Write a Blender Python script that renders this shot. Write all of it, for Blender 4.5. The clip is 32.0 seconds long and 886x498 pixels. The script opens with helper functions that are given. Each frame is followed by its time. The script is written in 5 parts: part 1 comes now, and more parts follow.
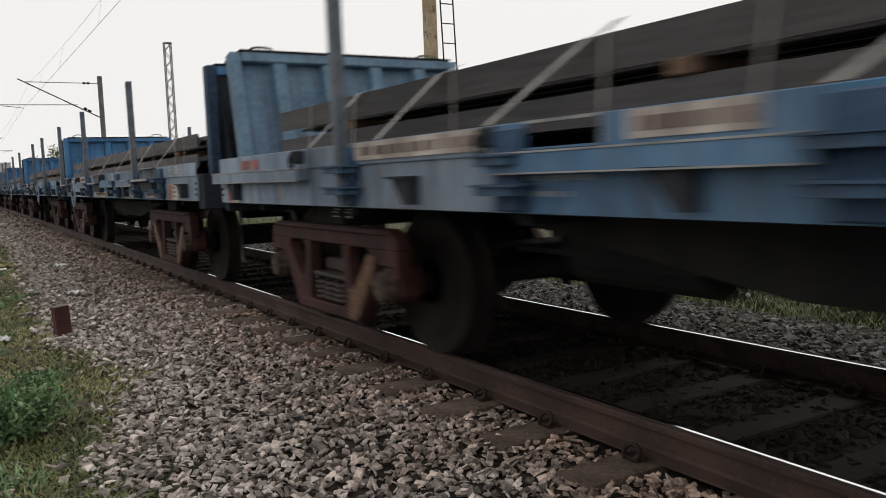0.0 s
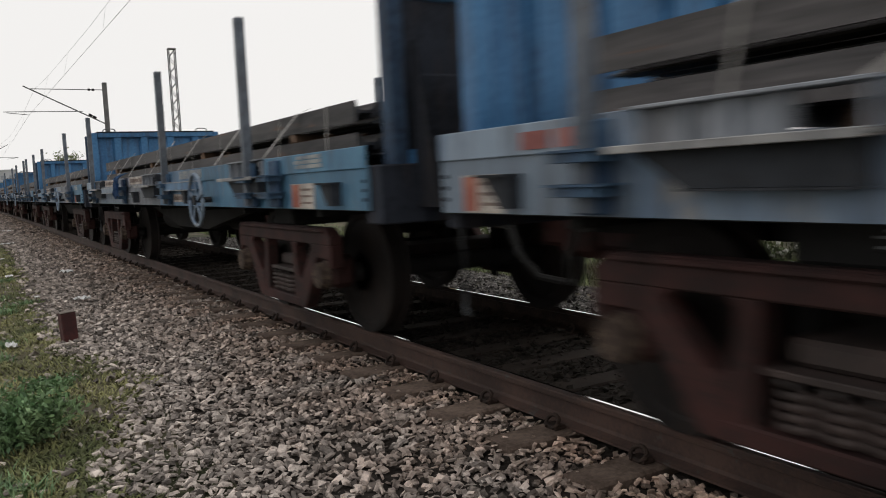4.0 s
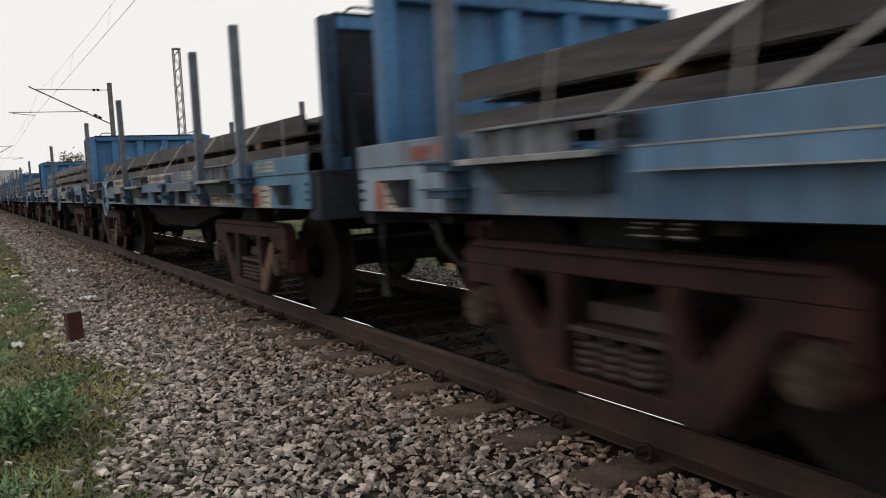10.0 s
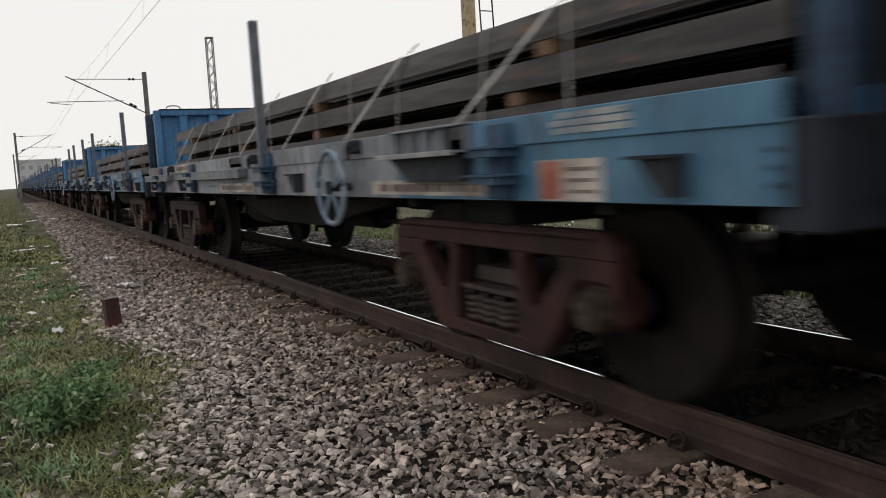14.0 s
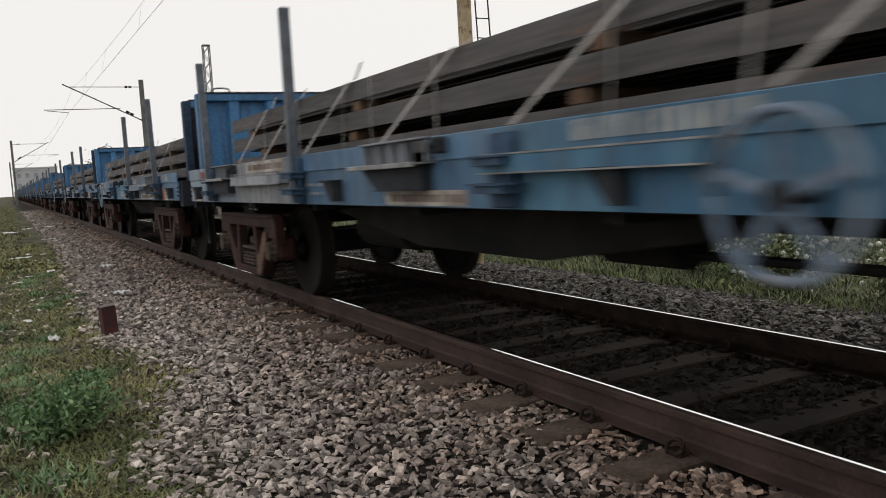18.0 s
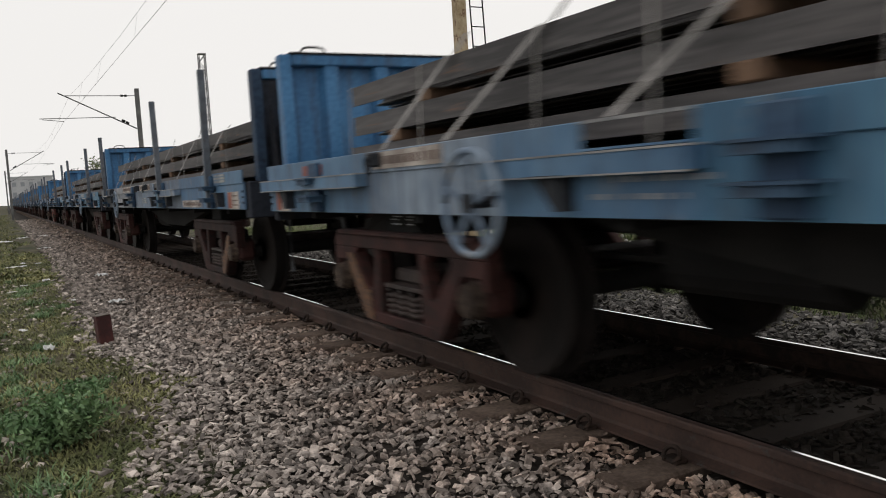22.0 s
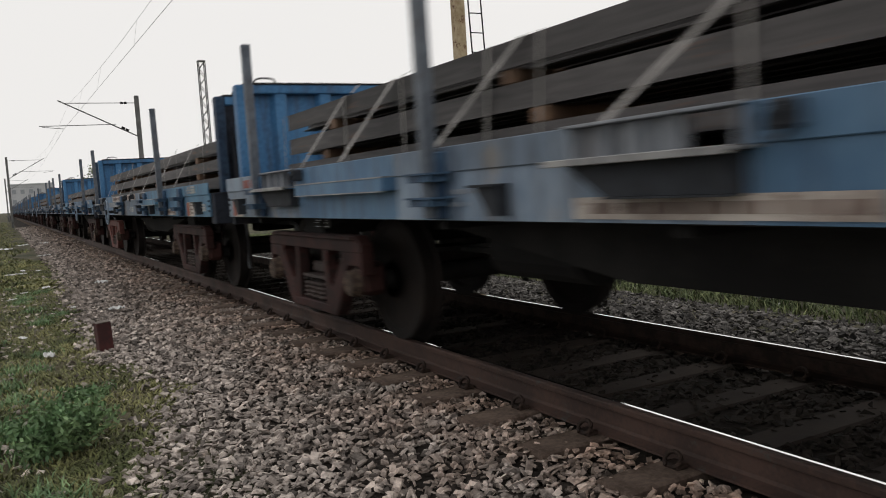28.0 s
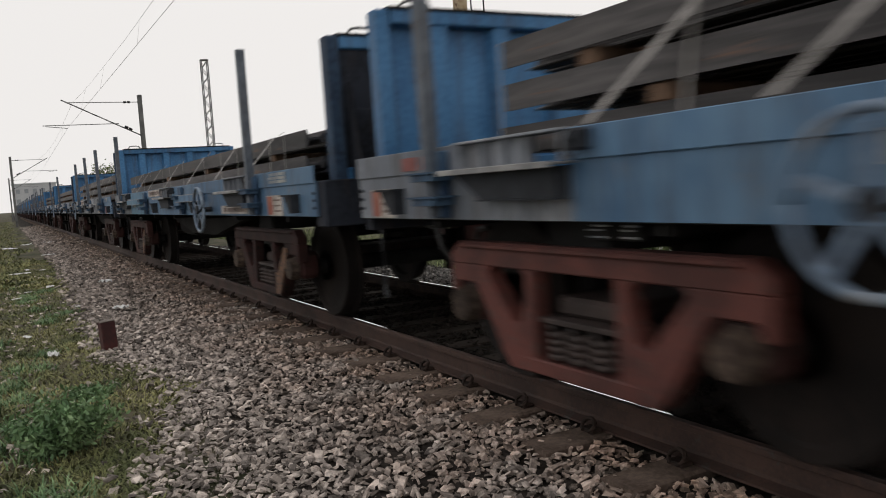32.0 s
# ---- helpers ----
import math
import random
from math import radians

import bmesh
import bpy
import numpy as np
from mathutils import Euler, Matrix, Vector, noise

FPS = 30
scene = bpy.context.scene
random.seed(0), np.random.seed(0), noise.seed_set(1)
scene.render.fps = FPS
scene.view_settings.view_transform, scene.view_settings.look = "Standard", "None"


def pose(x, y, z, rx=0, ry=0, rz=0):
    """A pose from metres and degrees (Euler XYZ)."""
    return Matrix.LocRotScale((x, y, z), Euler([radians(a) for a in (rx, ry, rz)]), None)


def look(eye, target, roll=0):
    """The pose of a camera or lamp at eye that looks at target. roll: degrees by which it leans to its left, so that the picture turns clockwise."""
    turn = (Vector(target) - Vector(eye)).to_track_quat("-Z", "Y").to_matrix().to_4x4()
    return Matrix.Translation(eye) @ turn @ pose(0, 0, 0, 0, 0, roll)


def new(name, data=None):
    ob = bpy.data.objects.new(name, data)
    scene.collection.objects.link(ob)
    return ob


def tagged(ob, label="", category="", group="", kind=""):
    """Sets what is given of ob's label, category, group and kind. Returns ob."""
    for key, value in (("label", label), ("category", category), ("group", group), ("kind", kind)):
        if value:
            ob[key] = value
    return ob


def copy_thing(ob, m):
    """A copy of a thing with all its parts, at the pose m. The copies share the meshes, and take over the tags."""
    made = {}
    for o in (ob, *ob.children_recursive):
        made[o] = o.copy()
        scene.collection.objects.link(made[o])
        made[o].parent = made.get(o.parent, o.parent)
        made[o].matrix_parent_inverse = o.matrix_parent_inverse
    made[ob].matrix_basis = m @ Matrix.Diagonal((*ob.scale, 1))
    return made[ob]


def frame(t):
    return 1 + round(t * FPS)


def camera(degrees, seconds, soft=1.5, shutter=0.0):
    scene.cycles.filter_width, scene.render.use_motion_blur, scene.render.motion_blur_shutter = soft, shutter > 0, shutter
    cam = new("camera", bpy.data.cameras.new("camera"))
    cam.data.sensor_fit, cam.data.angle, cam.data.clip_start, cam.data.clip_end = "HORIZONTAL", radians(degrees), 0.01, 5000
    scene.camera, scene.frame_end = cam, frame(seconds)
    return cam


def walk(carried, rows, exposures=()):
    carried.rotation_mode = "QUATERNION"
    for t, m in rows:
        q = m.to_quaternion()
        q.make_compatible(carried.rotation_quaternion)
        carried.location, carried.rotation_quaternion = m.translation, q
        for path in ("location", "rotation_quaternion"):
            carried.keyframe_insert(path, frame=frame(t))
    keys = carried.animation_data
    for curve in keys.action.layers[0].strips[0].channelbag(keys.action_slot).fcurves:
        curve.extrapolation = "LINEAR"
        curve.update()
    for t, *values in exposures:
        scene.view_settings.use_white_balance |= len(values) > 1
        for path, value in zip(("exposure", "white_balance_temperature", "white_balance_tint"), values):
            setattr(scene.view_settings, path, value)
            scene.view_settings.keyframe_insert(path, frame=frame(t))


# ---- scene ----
# World: y runs along the track, away from the camera; x to the right; the ballast's crown is z = 0.
EYE_Z = 1.415
RAIL_TOP = 0.20
NEAR_RAIL, GAUGE = 2.78, 1.746
MID = NEAR_RAIL + GAUGE / 2          # centre line of the track
PITCH = 14.4                         # one wagon, coupling to coupling
BODY = 13.48                         # length of a wagon's body
FIRST_END = 8.05                     # far end of wagon 0 at the start
SECONDS = 32.0

cam = camera(57.8, SECONDS, soft=1.0, shutter=0.75)
# seconds, turn to the left of +y, tilt up, lean, in degrees
PATH = [
    (0, -30.91, -5.29, -2.11), (0.5, -30.82, -5.25, -2.21), (1, -30.75, -5.22, -2.29), (1.5, -30.71, -5.19, -2.38),
    (2, -30.75, -5.10, -2.40), (2.5, -30.74, -5.07, -2.45), (3, -30.64, -5.09, -2.55), (3.5, -30.55, -5.11, -2.62),
    (5.5, -30.62, -4.87, -2.66), (6, -30.55, -4.87, -2.71), (6.5, -30.48, -4.88, -2.75), (7, -30.47, -4.87, -2.73),
    (7.5, -30.48, -4.85, -2.72), (8, -30.47, -4.84, -2.75), (8.5, -30.39, -4.91, -2.78), (9, -30.34, -4.95, -2.77),
    (9.5, -30.29, -5.01, -2.77), (10, -30.22, -5.12, -2.79), (10.5, -29.71, -5.49, -2.89), (11, -28.27, -6.23, -3.14),
    (11.5, -27.59, -6.45, -3.25), (12, -27.63, -6.35, -3.25), (12.5, -27.75, -6.21, -3.16), (13, -27.84, -6.08, -3.09),
    (13.5, -27.91, -6.01, -3.12), (14, -27.93, -5.95, -3.10), (14.5, -27.95, -5.88, -3.10), (16.5, -27.86, -5.80, -3.28),
    (17, -28.00, -5.68, -3.23), (17.5, -28.09, -5.53, -3.16), (18, -28.17, -5.47, -3.22), (18.5, -28.23, -5.36, -3.21),
    (19, -28.36, -5.20, -3.15), (19.5, -28.47, -5.08, -3.11), (20, -28.47, -5.05, -3.16), (20.5, -28.50, -4.99, -3.20),
    (21, -28.56, -4.92, -3.19), (21.5, -28.54, -4.92, -3.27), (22, -28.48, -4.93, -3.36), (22.5, -28.48, -4.88, -3.40),
    (23, -28.55, -4.81, -3.39), (23.5, -28.56, -4.75, -3.39), (24, -28.55, -4.75, -3.45), (24.5, -28.54, -4.74, -3.49),
    (25, -28.59, -4.66, -3.45), (25.5, -28.59, -4.61, -3.46), (27.5, -28.63, -4.44, -3.51), (28, -28.51, -4.52, -3.58),
    (28.5, -28.46, -4.52, -3.59), (29, -28.45, -4.52, -3.61), (29.5, -28.39, -4.54, -3.60), (30, -28.24, -4.68, -3.72),
    (30.5, -28.18, -4.72, -3.74), (31, -28.25, -4.66, -3.71), (31.5, -28.32, -4.58, -3.73), (32, -28.27, -4.64, -3.77),
]


def aim(yaw, tilt, lean):
    return (Matrix.Translation((0, 0, EYE_Z)) @ Euler((0, 0, radians(yaw))).to_matrix().to_4x4()
            @ Euler((radians(90 + tilt), 0, 0)).to_matrix().to_4x4() @ Euler((0, 0, radians(lean))).to_matrix().to_4x4())


walk(cam, [(t, aim(a, b, c)) for t, a, b, c in PATH],
     exposures=[(0, 0.02, 6430, 10), (12, 0.03, 6470, 10), (20, 0.02, 6480, 10), (28, -0.04, 6460, 10), (32, -0.04, 6500, 11)])


def travelled(t):
    """Metres that the train has gone by t seconds; it slows a little and surges in its couplings."""
    surge = np.interp(t, [19, 20, 21, 22, 23, 24, 28, 29, 30], [0, 0.10, 0, 0.05, 0.14, 0, 0, 0.05, 0])
    return 0.18 + 4.643 * t - 0.00196 * t * t + float(surge)


# ---------------------------------------------------------------- light
world = bpy.data.worlds.new("world")
scene.world = world
world.use_nodes = True
wn, wl = world.node_tree.nodes, world.node_tree.links
bg = wn["Background"]
sky = wn.new("ShaderNodeTexSky")
sky.sky_type, sky.sun_disc = "NISHITA", False
sky.sun_elevation, sky.sun_rotation = radians(46), radians(55)
sky.air_density, sky.dust_density = 1.0, 6.0
veil = wn.new("ShaderNodeMixRGB")
veil.inputs[0].default_value = 0.985
veil.inputs[2].default_value = (8.95, 8.75, 8.5, 1)
wl.new(sky.outputs[0], veil.inputs[1])
wl.new(veil.outputs[0], bg.inputs[0])
bg.inputs[1].default_value = 0.1

sun = new("sun", bpy.data.lights.new("sun", "SUN"))
sun.data.energy, sun.data.angle, sun.data.color = 0.5, radians(30), (1.0, 0.94, 0.86)
sun.matrix_world = look((7, 5, 9), (0, 0, 0))
tagged(sun, "veiled low sun behind haze", "sun", kind="structure")


# ---------------------------------------------------------------- materials
def material(name, dark, light, rough=0.7, metal=0.0, grain=30.0, patch=1.5, bump=0.15, wear=None, wear_at=0.62, vary=0.0, island=False, depth=0.01, stretch=(1, 1, 1), streak=0.0, gloss=0.5):
    """Two base colours mixed by patches and grain; wear: a third colour in worn spots; vary: difference from piece to piece."""
    m = bpy.data.materials.new(name)
    m.use_nodes = True
    n, l = m.node_tree.nodes, m.node_tree.links
    p = n["Principled BSDF"]
    place = n.new("ShaderNodeTexCoord")
    co = n.new("ShaderNodeMapping")
    co.inputs["Scale"].default_value = stretch
    l.new(place.outputs["Object"], co.inputs["Vector"])
    big, fine = n.new("ShaderNodeTexNoise"), n.new("ShaderNodeTexNoise")
    big.inputs["Scale"].default_value, big.inputs["Detail"].default_value = patch, 5
    fine.inputs["Scale"].default_value, fine.inputs["Detail"].default_value = grain, 6
    for t in (big, fine):
        l.new(co.outputs["Vector"], t.inputs["Vector"])
    add = n.new("ShaderNodeMath")
    add.operation = "MULTIPLY_ADD"
    l.new(fine.outputs[0], add.inputs[0])
    add.inputs[1].default_value = 0.55
    l.new(big.outputs[0], add.inputs[2])
    ramp = n.new("ShaderNodeMapRange")
    ramp.inputs[1].default_value, ramp.inputs[2].default_value = 0.65, 0.91
    l.new(add.outputs[0], ramp.inputs[0])
    mix = n.new("ShaderNodeMixRGB")
    mix.inputs[1].default_value, mix.inputs[2].default_value = (*dark, 1), (*light, 1)
    l.new(ramp.outputs[0], mix.inputs[0])
    colour = mix.outputs[0]
    if wear:
        spots = n.new("ShaderNodeTexNoise")
        spots.inputs["Scale"].default_value, spots.inputs["Detail"].default_value, spots.inputs["Roughness"].default_value = patch * 4.3, 8, 0.7
        l.new(co.outputs["Vector"], spots.inputs["Vector"])
        edge = n.new("ShaderNodeMapRange")
        edge.inputs[1].default_value, edge.inputs[2].default_value = wear_at, wear_at + 0.08
        l.new(spots.outputs[0], edge.inputs[0])
        worn = n.new("ShaderNodeMixRGB")
        worn.inputs[2].default_value = (*wear, 1)
        l.new(edge.outputs[0], worn.inputs[0])
        l.new(colour, worn.inputs[1])
        colour = worn.outputs[0]
    if vary:
        if island:
            info = n.new("ShaderNodeNewGeometry")
            rnd = info.outputs["Random Per Island"]
        else:
            info = n.new("ShaderNodeObjectInfo")
            rnd = info.outputs["Random"]
        span = n.new("ShaderNodeMapRange")
        span.inputs[3].default_value, span.inputs[4].default_value = 1 - vary, 1 + vary
        l.new(rnd, span.inputs[0])
        hsv = n.new("ShaderNodeHueSaturation")
        l.new(span.outputs[0], hsv.inputs["Value"])
        l.new(colour, hsv.inputs["Color"])
        colour = hsv.outputs[0]
    if streak:
        runs, run_co, run_span, run_mix = n.new("ShaderNodeTexNoise"), n.new("ShaderNodeMapping"), n.new("ShaderNodeMapRange"), n.new("ShaderNodeMixRGB")
        run_co.inputs["Scale"].default_value = (9, 9, 1.1)
        runs.inputs["Scale"].default_value, runs.inputs["Detail"].default_value, runs.inputs["Roughness"].default_value = 1.0, 6, 0.65
        l.new(place.outputs["Object"], run_co.inputs["Vector"])
        l.new(run_co.outputs["Vector"], runs.inputs["Vector"])
        run_span.inputs[1].default_value, run_span.inputs[2].default_value, run_span.inputs[3].default_value, run_span.inputs[4].default_value = 0.48, 0.66, 0.0, streak
        l.new(runs.outputs[0], run_span.inputs[0])
        run_mix.inputs[2].default_value = (0.055, 0.042, 0.036, 1)
        l.new(run_span.outputs[0], run_mix.inputs[0])
        l.new(colour, run_mix.inputs[1])
        colour = run_mix.outputs[0]
    p.inputs["Specular IOR Level"].default_value = gloss
    l.new(colour, p.inputs["Base Color"])
    p.inputs["Metallic"].default_value = metal
    rr = n.new("ShaderNodeMapRange")
    rr.inputs[3].default_value, rr.inputs[4].default_value = max(rough - 0.12, 0.05), min(rough + 0.12, 1)
    l.new(fine.outputs[0], rr.inputs[0])
    l.new(rr.outputs[0], p.inputs["Roughness"])
    if bump:
        b = n.new("ShaderNodeBump")
        b.inputs["Strength"].default_value, b.inputs["Distance"].default_value = bump, depth
        l.new(add.outputs[0], b.inputs["Height"])
        l.new(b.outputs[0], p.inputs["Normal"])
    return m


CHALK_BLUE = material("sun_bleached_blue_paint", (0.065, 0.125, 0.20), (0.135, 0.225, 0.31), 0.65, grain=18, patch=1.4, bump=0.08, wear=(0.10, 0.12, 0.15), wear_at=0.60, streak=0.4)
BLUE = material("faded_blue_paint", (0.034, 0.122, 0.262), (0.070, 0.208, 0.405), 0.55, grain=22, patch=1.1, bump=0.08, wear=(0.10, 0.085, 0.075), wear_at=0.66, vary=0.10, streak=0.45, gloss=0.35)
SIDE_BLUE = material("dusty_blue_side_paint", (0.108, 0.156, 0.228), (0.232, 0.292, 0.366), 0.6, grain=14, patch=1.0, bump=0.08, wear=(0.24, 0.235, 0.23), wear_at=0.57, vary=0.25, stretch=(1, 1, 0.45), streak=0.55, gloss=0.35)
PALE_BLUE = material("chalky_grey_blue_paint", (0.158, 0.176, 0.207), (0.330, 0.346, 0.374), 0.65, grain=18, patch=0.8, bump=0.08, wear=(0.075, 0.065, 0.06), wear_at=0.60, vary=0.2, stretch=(1, 1, 0.5), streak=0.6, gloss=0.3)
BRIGHT_BLUE = material("sky_blue_board_paint", (0.046, 0.134, 0.236), (0.105, 0.240, 0.360), 0.6, grain=14, patch=1.2, bump=0.08, wear=(0.20, 0.215, 0.23), wear_at=0.60, vary=0.15, stretch=(1, 1, 0.45), streak=0.5, gloss=0.35)
STEEL_BLUE = material("steel_blue_board_paint", (0.055, 0.128, 0.235), (0.120, 0.222, 0.345), 0.6, grain=14, patch=1.1, bump=0.08, wear=(0.18, 0.19, 0.205), wear_at=0.60, vary=0.15, stretch=(1, 1, 0.45), streak=0.5, gloss=0.35)
EDGE = material("bare_worn_flange_edge", (0.15, 0.15, 0.155), (0.34, 0.335, 0.33), 0.5, grain=20, patch=2.0, bump=0.06, wear=(0.10, 0.11, 0.13), wear_at=0.55)
UNDER = material("near_black_steel", (0.0085, 0.0082, 0.0085), (0.020, 0.019, 0.0185), 0.9, grain=25, patch=2, bump=0.15)
# wagon ends: the shade in the gap is put into these two darker colours
SHADED_END = material("shaded_navy_end_steel", (0.012, 0.0135, 0.0185), (0.029, 0.034, 0.047), 0.85, grain=20, patch=1.3, bump=0.12, wear=(0.03, 0.045, 0.07), wear_at=0.64, streak=0.5, gloss=0.2)
SHADED_NAVY = material("shaded_navy_end_paint", (0.021, 0.038, 0.070), (0.043, 0.078, 0.132), 0.75, grain=20, patch=1.3, bump=0.1, wear=(0.012, 0.012, 0.013), wear_at=0.64, streak=0.5, gloss=0.25)
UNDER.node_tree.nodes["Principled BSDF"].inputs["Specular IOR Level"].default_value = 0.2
END_BLUE = material("dark_blue_pocket_paint", (0.026, 0.055, 0.105), (0.060, 0.115, 0.190), 0.7, grain=20, patch=1.3, bump=0.1, wear=(0.03, 0.03, 0.032), wear_at=0.58, streak=0.5, gloss=0.3)
STEP_GREY = material("dull_grey_step_steel", (0.018, 0.019, 0.021), (0.042, 0.045, 0.050), 0.7, grain=20, patch=4, bump=0.1)
RUST = material("rusty_cast_steel", (0.0170, 0.0076, 0.0072), (0.046, 0.0168, 0.0148), 0.8, grain=30, patch=3, bump=0.25, wear=(0.014, 0.011, 0.010), wear_at=0.55, vary=0.35, gloss=0.3)
CAP_DUST = material("dusty_axle_cap", (0.040, 0.028, 0.022), (0.115, 0.085, 0.065), 0.8, grain=25, patch=9, bump=0.2, wear=(0.03, 0.02, 0.017), wear_at=0.5, vary=0.3, gloss=0.2)
DARK_RUST = material("dark_rust_clip_and_rail_shade", (0.016, 0.011, 0.009), (0.042, 0.027, 0.021), 0.8, grain=30, patch=6, bump=0.2, gloss=0.2)
COIL = material("dusty_spring_steel", (0.019, 0.0125, 0.011), (0.052, 0.034, 0.030), 0.7, grain=30, patch=6, bump=0.1)
RED_RUST = material("red_oxide_cast_steel", (0.052, 0.016, 0.013), (0.108, 0.031, 0.024), 0.75, grain=30, patch=3, bump=0.2, wear=(0.06, 0.04, 0.035), wear_at=0.58, vary=0.2)
YELLOW = material("worn_yellow_brown_paint", (0.080, 0.036, 0.020), (0.155, 0.078, 0.038), 0.75, grain=25, patch=6, bump=0.15, wear=(0.05, 0.03, 0.024), wear_at=0.50)
WHEEL = material("worn_wheel_steel", (0.009, 0.0075, 0.0072), (0.019, 0.0145, 0.013), 0.75, metal=0.0, grain=20, patch=3, bump=0.1, gloss=0.2)
RAIL_STEEL = material("brown_rusty_rail", (0.034, 0.021, 0.0175), (0.066, 0.039, 0.031), 0.75, grain=40, patch=2, bump=0.15, wear=(0.05, 0.045, 0.042), wear_at=0.6, gloss=0.3)
SHINE = material("polished_rail_head", (0.80, 0.80, 0.80), (0.92, 0.92, 0.92), 0.12, metal=1.0, grain=12, patch=1, bump=0.01)
LOAD = material("weathered_new_rail", (0.030, 0.028, 0.0295), (0.100, 0.092, 0.093), 0.66, metal=0.1, grain=16, patch=1.4, bump=0.12, wear=(0.13, 0.075, 0.052), wear_at=0.60, vary=0.35, stretch=(1, 0.16, 1.6))
STRAP = material("pale_lashing_strip", (0.20, 0.19, 0.18), (0.37, 0.35, 0.335), 0.55, grain=30, patch=4, bump=0.1)
SHINE.node_tree.links.remove(SHINE.node_tree.nodes["Principled BSDF"].inputs["Roughness"].links[0])
SHINE.node_tree.nodes["Principled BSDF"].inputs["Roughness"].default_value = 0.07
TIMBER = material("dunnage_timber", (0.072, 0.040, 0.025), (0.175, 0.104, 0.064), 0.8, grain=18, patch=4, bump=0.2, vary=0.25)
CONCRETE = material("grey_brown_concrete", (0.095, 0.078, 0.066), (0.19, 0.16, 0.138), 0.85, grain=45, patch=3, bump=0.25, vary=0.15)
SLEEPER = material("shade_darkened_sleeper_concrete", (0.085, 0.062, 0.050), (0.185, 0.138, 0.112), 0.85, grain=45, patch=3, bump=0.25, vary=0.15, gloss=0.15)
n, l = SLEEPER.node_tree.nodes, SLEEPER.node_tree.links
shade = n["Principled BSDF"]
src = shade.inputs["Base Color"].links[0].from_socket
co, sep, absx, train_shade, mixed = n.new("ShaderNodeTexCoord"), n.new("ShaderNodeSeparateXYZ"), n.new("ShaderNodeMath"), n.new("ShaderNodeMapRange"), n.new("ShaderNodeMixRGB")
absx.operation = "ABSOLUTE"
# shade under the train, put into the sleeper's colour between the rails
train_shade.inputs[1].default_value, train_shade.inputs[2].default_value, train_shade.inputs[3].default_value, train_shade.inputs[4].default_value = 0.74, 1.0, 0.86, 0.0
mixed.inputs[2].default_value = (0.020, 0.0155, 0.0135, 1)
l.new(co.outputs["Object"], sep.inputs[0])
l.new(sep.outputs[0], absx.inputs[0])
l.new(absx.outputs[0], train_shade.inputs[0])
l.new(train_shade.outputs[0], mixed.inputs[0])
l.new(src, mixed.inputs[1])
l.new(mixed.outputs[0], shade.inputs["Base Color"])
def ballast_stone(name, dark, light):
    """Crushed stone that turns rusty towards the rail."""
    m = material(name, dark, light, 0.85, grain=60, patch=9, bump=0.3, vary=0.72, island=True, gloss=0.25)
    n, l = m.node_tree.nodes, m.node_tree.links
    shade = n["Principled BSDF"]
    src = shade.inputs["Base Color"].links[0].from_socket
    co, sep, near_rail, blot, dust, tint = n.new("ShaderNodeTexCoord"), n.new("ShaderNodeSeparateXYZ"), n.new("ShaderNodeMapRange"), n.new("ShaderNodeTexNoise"), n.new("ShaderNodeMath"), n.new("ShaderNodeMixRGB")
    near_rail.inputs[1].default_value, near_rail.inputs[2].default_value, near_rail.inputs[3].default_value, near_rail.inputs[4].default_value = 0.15, 1.6, 1.0, 0.05
    blot.inputs["Scale"].default_value, blot.inputs["Detail"].default_value = 2.2, 4
    dust.operation = "MULTIPLY"
    tint.blend_type = "MULTIPLY"
    tint.inputs[2].default_value = (0.89, 0.73, 0.64, 1)
    l.new(co.outputs["Object"], sep.inputs[0])
    l.new(co.outputs["Object"], blot.inputs["Vector"])
    away, side = n.new("ShaderNodeMath"), n.new("ShaderNodeMath")
    away.operation, side.operation = "SUBTRACT", "ABSOLUTE"
    away.inputs[1].default_value = 2.75
    l.new(sep.outputs[0], away.inputs[0])
    l.new(away.outputs[0], side.inputs[0])
    l.new(side.outputs[0], near_rail.inputs[0])
    l.new(near_rail.outputs[0], dust.inputs[0])
    spread = n.new("ShaderNodeMapRange")
    spread.inputs[1].default_value, spread.inputs[2].default_value = 0.3, 0.6
    l.new(blot.outputs[0], spread.inputs[0])
    l.new(spread.outputs[0], dust.inputs[1])
    l.new(dust.outputs[0], tint.inputs[0])
    l.new(src, tint.inputs[1])
    l.new(tint.outputs[0], shade.inputs["Base Color"])
    return m


STONE = ballast_stone("crushed_ballast_stone", (0.20, 0.173, 0.155), (0.49, 0.432, 0.392))
# darker base colours for the stretches further along
DARKER_STONE = ballast_stone("darker_ballast_stone", (0.127, 0.109, 0.098), (0.34, 0.294, 0.262))
# shoulder beyond the track: shade beside the train put into a darker stone colour
FAR_STONE = material("shaded_grey_ballast_stone", (0.042, 0.039, 0.037), (0.155, 0.145, 0.136), 0.85, grain=60, patch=9, bump=0.25, vary=0.75, island=True, gloss=0.25)
# stone between the rails, coloured dark to stand in for the train's shade
TRAIN_SHADE_STONE = material("train_shaded_ballast_stone", (0.019, 0.0165, 0.0145), (0.046, 0.038, 0.033), 0.85, grain=60, patch=9, bump=0.2, vary=0.3, island=True, gloss=0.1)
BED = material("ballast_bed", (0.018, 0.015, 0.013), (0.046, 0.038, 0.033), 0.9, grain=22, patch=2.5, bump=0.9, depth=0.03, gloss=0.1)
SOIL = material("earth_and_grass_ground", (0.032, 0.036, 0.018), (0.10, 0.088, 0.058), 0.95, grain=14, patch=0.9, bump=0.5, depth=0.03, gloss=0.15)
